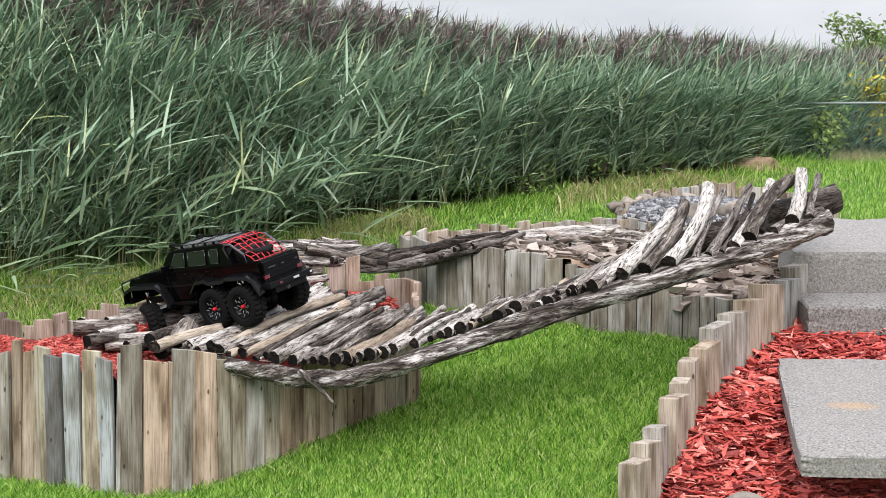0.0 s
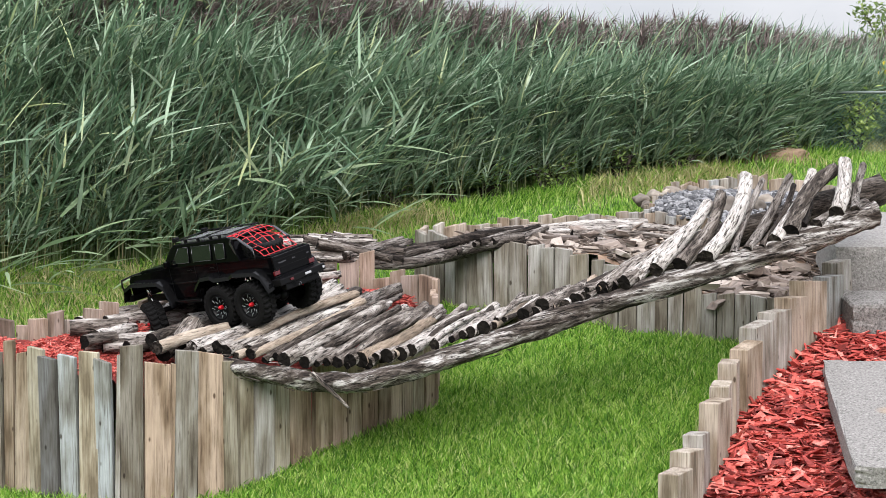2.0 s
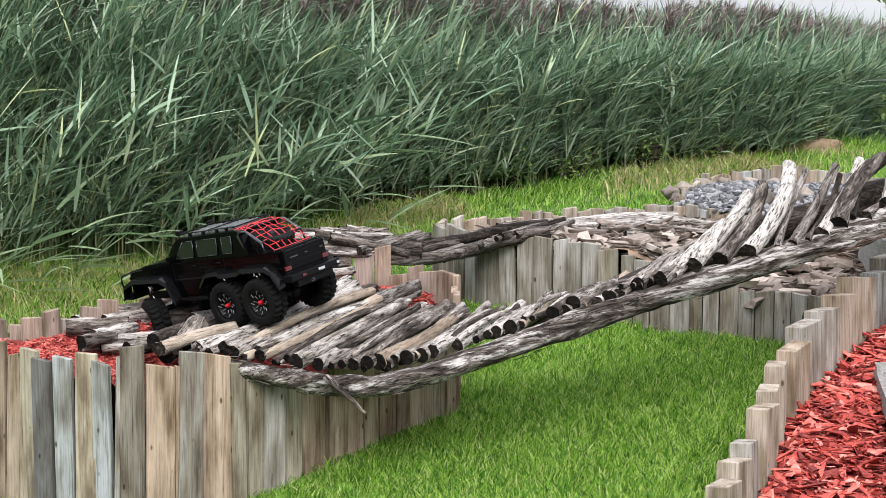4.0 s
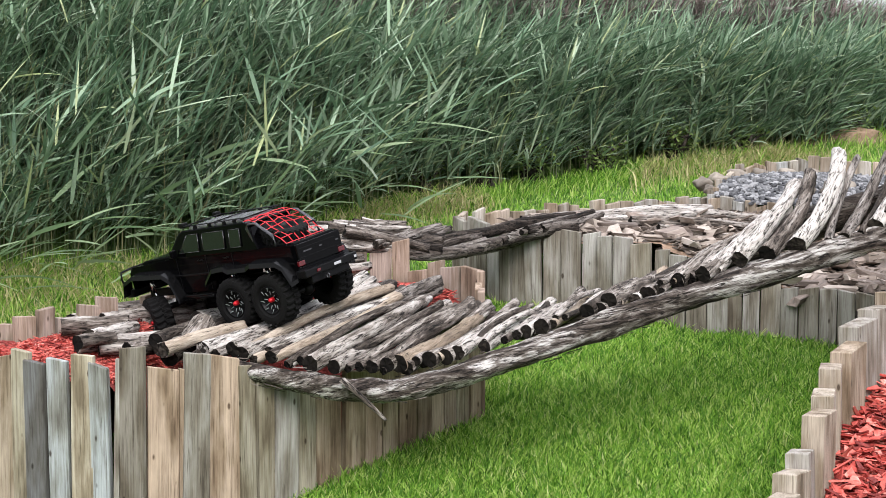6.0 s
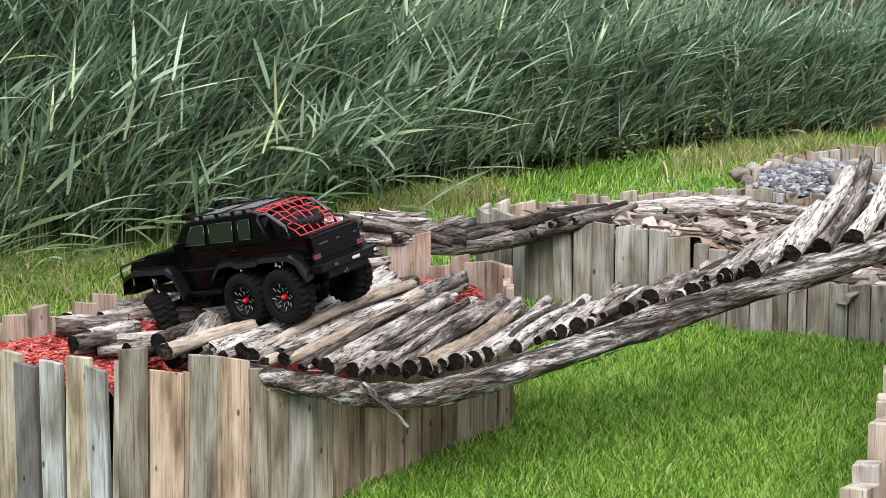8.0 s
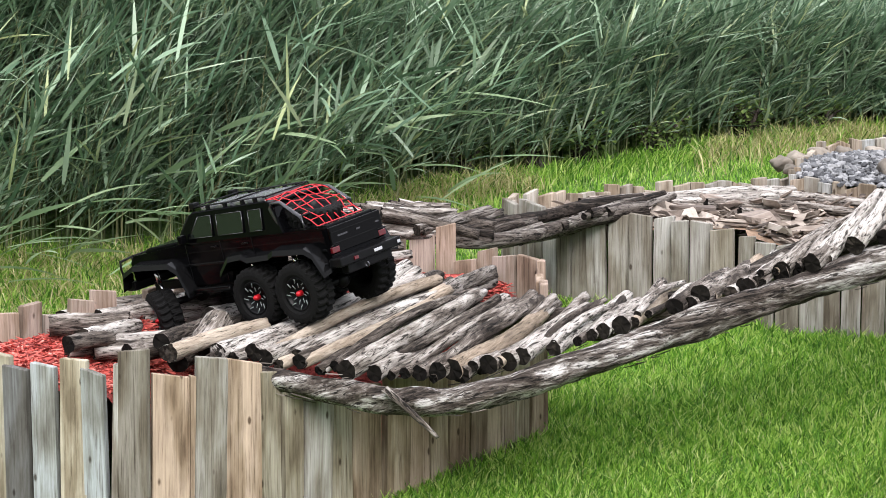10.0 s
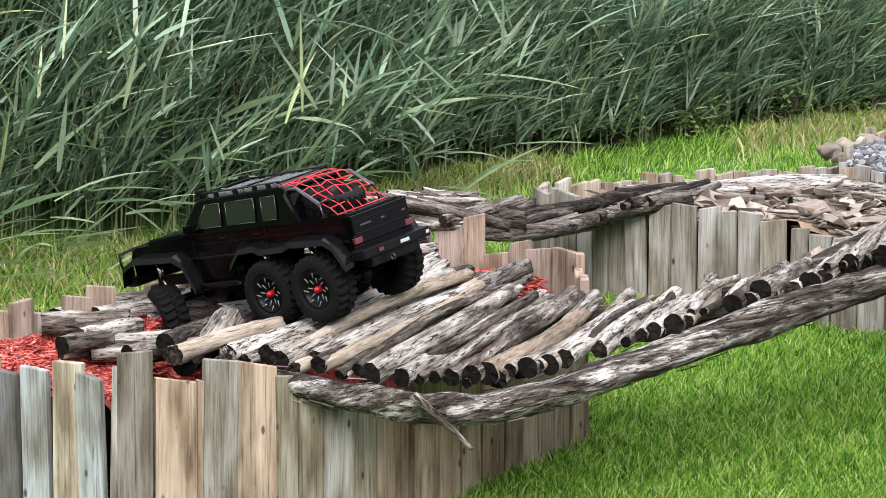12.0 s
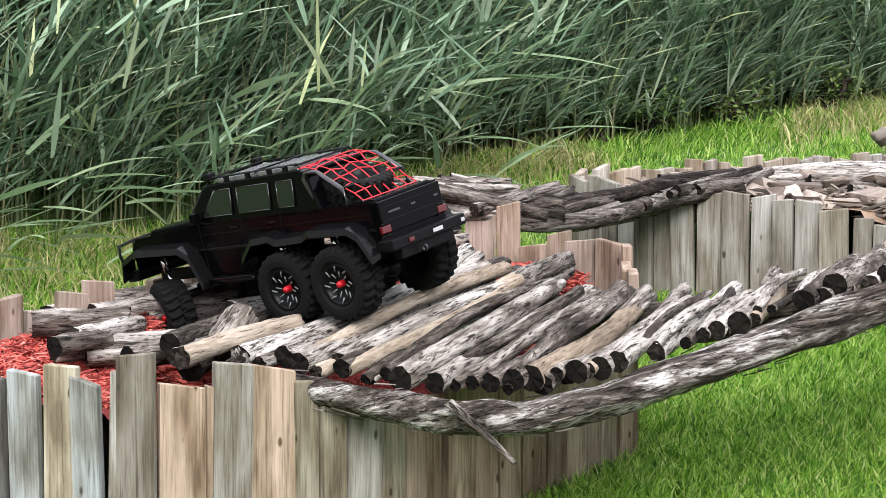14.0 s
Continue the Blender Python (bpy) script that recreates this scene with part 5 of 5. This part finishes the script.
def model_truck():
    T = tagged(empty("model_truck", pose(-0.666, 4.365, 0.565, 5.3) @ pose(0, 0, 0, -7.8, 11.0, 138.0) @ Matrix.Diagonal((0.92, 0.92, 0.92, 1))), "glossy black six-wheeled model pickup with a red cargo net", "model truck")
    # lower body with wheel arches
    out = [(0.60, 0.15), (0.602, 0.205), (0.585, 0.222), (0.37, 0.238), (-0.188, 0.238), (-0.196, 0.15), (-0.172, 0.142), (-0.152, 0.19), (0.165, 0.19), (0.195, 0.118), (0.362, 0.118), (0.392, 0.188), (0.572, 0.188), (0.585, 0.15)]
    bm = prism(out, -0.108, 0.108)
    bmesh.ops.bevel(bm, geom=[e for e in bm.edges if abs(e.verts[0].co.y - e.verts[1].co.y) < 1e-5], offset=0.005, segments=2, affect="EDGES")
    body = part("body", bm, PAINT, T, "gloss black pickup body")
    # cab
    bm = prism([(0.385, 0.236), (0.318, 0.328), (0.30, 0.338), (0.005, 0.344), (-0.012, 0.336), (-0.055, 0.236)], -0.106, 0.106, 0.004)
    for v in bm.verts:
        if v.co.z > 0.24:
            v.co.y *= 1 - 0.13 * (v.co.z - 0.24) / 0.1
    cab = part("cab", bm, PAINT, T, "gloss black crew cab")
    for s in (1, -1):
        for x0, x1, sl in ((0.222, 0.318, 0.045), (0.098, 0.200, 0.0), (0.022, 0.072, 0.0)):
            bm = bmesh.new()
            for z, q in ((0.256, 0.1055), (0.322, 0.0965)):
                for x in (x0, x1 - (sl if z > 0.3 else 0)):
                    for o in (0.0, 0.0025):
                        bm.verts.new((x, s * (q + o), z))
            bmesh.ops.convex_hull(bm, input=bm.verts)
            win = part("side_window", bm, GLASS, cab, "dark tinted side window")
            bm = bmesh.new()
            e = x1 - sl
            pts = [(x0, s * 0.1075, 0.256), (x1, s * 0.1075, 0.256), (e, s * 0.0985, 0.322), (x0, s * 0.0985, 0.322), (x0, s * 0.1075, 0.256)]
            for a, b in zip(pts, pts[1:]):
                tube(bm, [a, b], 0.0015, 5)
            part("window_trim", bm, GUNMETAL, cab)
        # door seams, side moulding, handles, mirrors
        for x in (0.352, 0.21, 0.085):
            bm = bmesh.new()
            box(bm, x - 0.0008, x + 0.0008, s * 0.1085 - 0.0012, s * 0.1085 + 0.0012, 0.128, 0.238)
            part("door_seam", bm, TRIM, body)
        bm = bmesh.new()
        box(bm, -0.188, 0.372, s * 0.109 - 0.002, s * 0.109 + 0.002, 0.176, 0.183, 0.0012)
        part("side_moulding", bm, FLARE, body)
        bm = bmesh.new()
        box(bm, -0.188, 0.37, s * 0.1085 - 0.001, s * 0.1085 + 0.001, 0.213, 0.2155)
        part("crease", bm, FLARE, body)
        for x in (0.235, 0.112):
            bm = bmesh.new()
            box(bm, x - 0.012, x + 0.012, s * 0.111 - 0.002, s * 0.111 + 0.002, 0.222, 0.2265, 0.001)
            part("door_handle", bm, TRIM, body)
        bm = bmesh.new()
        box(bm, 0.335, 0.352, s * 0.122 - 0.011, s * 0.122 + 0.011, 0.243, 0.268, 0.004)
        part("mirror", bm, PAINT, body)
        # flares
        for pts in ([(0.345, 0.115), (0.375, 0.185), (0.405, 0.203), (0.555, 0.207), (0.602, 0.188), (0.612, 0.15)],
                    [(-0.192, 0.135), (-0.162, 0.188), (-0.135, 0.203), (-0.02, 0.207), (0.0, 0.198), (0.085, 0.196), (0.105, 0.207), (0.16, 0.203), (0.20, 0.165)]):
            inner = [(x, z - 0.012) for x, z in pts]
            bm = bmesh.new()
            rows4 = []
            for (x, z), (x2, z2) in zip(pts, inner):
                rows4.append([bm.verts.new((x, s * 0.104, z)), bm.verts.new((x, s * 0.143, z - 0.006)), bm.verts.new((x2, s * 0.147, z2 - 0.008)), bm.verts.new((x2, s * 0.104, z2))])
            for a, b in zip(rows4, rows4[1:]):
                for k in range(4):
                    bm.faces.new((a[k], a[(k + 1) % 4], b[(k + 1) % 4], b[k]))
            bm.faces.new(rows4[0])
            bm.faces.new(rows4[-1][::-1])
            bmesh.ops.recalc_face_normals(bm, faces=bm.faces)
            part("wheel_flare", bm, FLARE, body, "broad satin black wheel flare")
        bm = bmesh.new()
        tube(bm, [(0.195, s * 0.12, 0.108), (0.365, s * 0.12, 0.108)], 0.007, 8)
        box(bm, 0.20, 0.36, s * 0.115 - 0.012, s * 0.115 + 0.012, 0.110, 0.117, 0.002)
        part("side_step", bm, FLARE, T)
        # roof rails and corner lamps
        bm = bmesh.new()
        tube(bm, [(0.30, s * 0.083, 0.340), (0.295, s * 0.083, 0.352), (0.01, s * 0.083, 0.357), (0.005, s * 0.083, 0.344)], 0.0028, 6)
        for x in (0.24, 0.17, 0.10, 0.05):
            box(bm, x - 0.004, x + 0.004, s * 0.083 - 0.005, s * 0.083 + 0.005, 0.338, 0.354)
        part("roof_rail", bm, TRIM, cab)
        bm = bmesh.new()
        box(bm, 0.292, 0.312, s * 0.075 - 0.012, s * 0.075 + 0.012, 0.346, 0.366, 0.004)
        part("roof_lamp", bm, TRIM, cab)
        # roll hoop
        bm = bmesh.new()
        tube(bm, [(-0.045, s * 0.098, 0.236), (-0.012, s * 0.096, 0.318), (-0.022, s * 0.094, 0.334), (-0.055, s * 0.094, 0.332), (-0.118, s * 0.096, 0.282), (-0.130, s * 0.098, 0.238)], 0.0055, 8)
        part("roll_bar", bm, GUNMETAL, T, "black tubular roll bar")
        # tail lamps
        bm = bmesh.new()
        box(bm, -0.203, -0.194, s * 0.090 - 0.014, s * 0.090 + 0.014, 0.168, 0.184, 0.002)
        lamp = part("tail_lamp", bm, LENS, body, "red tail lamp")
        bm = bmesh.new()
        for z in (0.164, 0.188):
            tube(bm, [(-0.202, s * 0.075, z), (-0.202, s * 0.105, z)], 0.0013, 5)
        part("lamp_guard", bm, TRIM, lamp)
        bm = bmesh.new()
        box(bm, 0.596, 0.606, s * 0.08 - 0.016, s * 0.08 + 0.016, 0.178, 0.206, 0.004)
        part("headlight", bm, GLASS, body, "round-edged headlight")
        # shocks
        for x in (0.4825, 0.0825, -0.0825):
            bm = bmesh.new()
            tube(bm, [(x + 0.018, s * 0.088, 0.085), (x + 0.030, s * 0.094, 0.135)], 0.0045, 8)
            tube(bm, [(x + 0.030, s * 0.094, 0.135), (x + 0.038, s * 0.096, 0.178)], 0.0068, 8)
            part("shock_absorber", bm, CHROME, T, "chrome shock absorber")
        # sloping frame beside the bed
        bm = bmesh.new()
        box(bm, -0.19, 0.585, s * 0.045 - 0.009, s * 0.045 + 0.009, 0.108, 0.134, 0.002)
        part("chassis_rail", bm, TRIM, T)
    # roof panels, their grey painted in for the sky they mirror
    for x0, x1 in ((0.162, 0.285), (0.025, 0.152)):
        bm = bmesh.new()
        box(bm, x0, x1, -0.07, 0.07, 0.338, 0.350, 0.002)
        for v in bm.verts:
            v.co.z += (0.16 - v.co.x) * 0.02
        part("roof_panel", bm, ROOF, cab, "roof rack panel with sky reflection put into its grey")
    bm = bmesh.new()
    for x in (0.288, 0.157, 0.018):
        tube(bm, [(x, -0.083, 0.3535), (x, 0.083, 0.3535)], 0.0028, 6)
    part("rack_bar", bm, TRIM, cab)
    # windscreen
    bm = bmesh.new()
    for x, z, y in ((0.377, 0.252, 0.094), (0.331, 0.318, 0.085)):
        for s in (1, -1):
            for o in (0.0, 0.003):
                bm.verts.new((x + o, s * y, z + o))
    bmesh.ops.convex_hull(bm, input=bm.verts)
    part("windscreen", bm, GLASS, cab, "dark windscreen")
    # bonnet bulge, grille, bull bar
    bm = prism([(0.38, 0.234), (0.38, 0.245), (0.57, 0.232), (0.59, 0.218)], -0.062, 0.062, 0.004)
    part("bonnet", bm, PAINT, body)
    bm = bmesh.new()
    for z in (0.17, 0.18, 0.19, 0.20):
        box(bm, 0.600, 0.607, -0.06, 0.06, z - 0.0025, z + 0.0025)
    part("grille", bm, TRIM, body)
    bm = bmesh.new()
    box(bm, 0.595, 0.635, -0.115, 0.115, 0.125, 0.152, 0.006)
    part("front_bumper", bm, TRIM, body)
    bm = bmesh.new()
    for s in (1, -1):
        tube(bm, [(0.632, s * 0.055, 0.148), (0.648, s * 0.055, 0.17), (0.645, s * 0.06, 0.215)], 0.0038, 6)
        tube(bm, [(0.645, s * 0.06, 0.215), (0.64, s * 0.11, 0.212), (0.634, s * 0.118, 0.19), (0.63, s * 0.112, 0.15)], 0.0038, 6)
    tube(bm, [(0.645, -0.06, 0.215), (0.645, 0.06, 0.215)], 0.0038, 6)
    part("bull_bar", bm, TRIM, T, "black tubular bull bar")
    # bed floor cover with slats, cross hoop
    bm = bmesh.new()
    for x in np.linspace(-0.178, -0.05, 7):
        box(bm, float(x) - 0.006, float(x) + 0.006, -0.088, 0.088, 0.237, 0.2425, 0.001)
    part("bed_slats", bm, FLARE, body)
    bm = bmesh.new()
    tube(bm, [(-0.022, -0.094, 0.334), (-0.022, 0.094, 0.334)], 0.005, 8)
    tube(bm, [(-0.118, -0.096, 0.282), (-0.118, 0.096, 0.282)], 0.004, 8)
    part("roll_bar", bm, TRIM, T)
    # tailgate with ribs and small badges
    bm = bmesh.new()
    box(bm, -0.2015, -0.193, -0.098, 0.098, 0.166, 0.236, 0.002)
    gate = part("tailgate", bm, PAINT, body, "ribbed black tailgate")
    bm = bmesh.new()
    for z in (0.193, 0.222):
        box(bm, -0.2040, -0.2005, -0.07, 0.096, z - 0.001, z + 0.001)
    part("rib", bm, FLARE, gate)
    for y0, y1 in ((0.036, 0.074), (-0.012, 0.002), (-0.086, -0.072)):
        bm = bmesh.new()
        box(bm, -0.2030, -0.2010, y0, y1, 0.207, 0.2115)
        part("badge", bm, GUNMETAL, gate, "dull grey bar badge")
    # rear bumper
    bm = bmesh.new()
    box(bm, -0.236, -0.193, -0.118, 0.118, 0.132, 0.157, 0.004)
    box(bm, -0.225, -0.199, -0.085, 0.085, 0.108, 0.132, 0.004)
    bump = part("rear_bumper", bm, TRIM, T, "black rear bumper with a skid plate")
    for y0, y1, m in ((-0.040, -0.008, CHROME), (0.052, 0.068, LENS), (-0.112, -0.100, CHROME)):
        bm = bmesh.new()
        box(bm, -0.2390, -0.2355, y0, y1, 0.140, 0.149, 0.001)
        part("marker", bm, m, bump)
    bm = bmesh.new()
    ring_profile(bm, [(-0.002, 0.005), (0.002, 0.005), (0.002, 0.008), (-0.002, 0.008)], 12, closed=True)
    hook = part("tow_hook", bm, GUNMETAL, bump)
    hook.matrix_basis = pose(-0.240, 0.03, 0.118)
    # axles with differentials, drive shaft, skid
    for x in (0.4825, 0.0825, -0.0825):
        bm = bmesh.new()
        tube(bm, [(x, -0.10, 0.075), (x, 0.10, 0.075)], 0.010, 10)
        bmesh.ops.create_icosphere(bm, subdivisions=2, radius=0.023, matrix=Matrix.Translation((x, -0.02, 0.073)))
        part("axle", bm, TRIM, T, smooth=True)
    bm = bmesh.new()
    tube(bm, [(0.47, 0, 0.085), (0.30, 0, 0.108), (0.10, 0, 0.085)], 0.006, 8)
    box(bm, 0.20, 0.36, -0.05, 0.05, 0.088, 0.125, 0.006)
    part("drive_train", bm, TRIM, T)
    for x in (0.0825, -0.0825):
        for s in (1, -1):
            truck_wheel(T, x, s * 0.121, s)
    for s in (1, -1):
        truck_wheel(T, 0.492, s * 0.123, s, -26, 0.040 if s > 0 else 0.07)
    # spare tyre lying in the bed
    sp = truck_wheel(T, -0.075, 0.0, 1, hub=False)
    sp.name = "spare_wheel"
    sp["label"] = "spare tyre strapped in the bed"
    sp.matrix_basis = pose(-0.070, 0, 0.272, 72, 0, 90)
    # red net
    r = random.Random(3)
    bm = bmesh.new()
    nu, nv = 7, 6
    grid = {}
    for i in range(nu + 1):
        for j in range(nv + 1):
            u, v = i / nu, j / nv * 2 - 1
            x = 0.005 - 0.168 * u
            z = 0.345 - 0.004 * u - 0.096 * max(0, u - 0.22) ** 1.1 / 0.75 + 0.006 * math.sin(math.pi * u) * (1 - v * v)
            y = v * (0.088 - 0.006 * math.sin(u * 9))
            k = 0 if i in (0, nu) or j in (0, nv) else 0.008
            grid[i, j] = Vector((x + r.uniform(-k, k), y + r.uniform(-k, k), z + r.uniform(-k, k) * 0.6))
    for i in range(nu + 1):
        for j in range(nv + 1):
            if i < nu:
                tube(bm, [grid[i, j], grid[i + 1, j]], 0.0016, 5)
            if j < nv:
                tube(bm, [grid[i, j], grid[i, j + 1]], 0.0016, 5)
    net = part("cargo_net", bm, CORD, T, "red elastic cargo net")
    for q in ((0, 0), (0, nv), (nu, 0), (nu, nv), (nu, 3), (4, 0), (4, nv)):
        bm = bmesh.new()
        p = grid[q]
        tube(bm, [p, p + Vector((-0.004, 0, -0.012))], 0.0026, 5)
        part("hook", bm, STEEL, net)
    # the low roof line
    low = Matrix.Translation((0.012, 0, 0.236 * 0.15)) @ Matrix.Diagonal((1, 1, 0.85, 1))
    for ob in T.children:
        if ob.name.startswith(("cab", "cargo_net", "roll_bar")):
            ob.matrix_basis = low @ ob.matrix_basis
    sp.matrix_basis = pose(-0.060, 0, 0.262, 72, 0, 90)
    return T


model_truck()
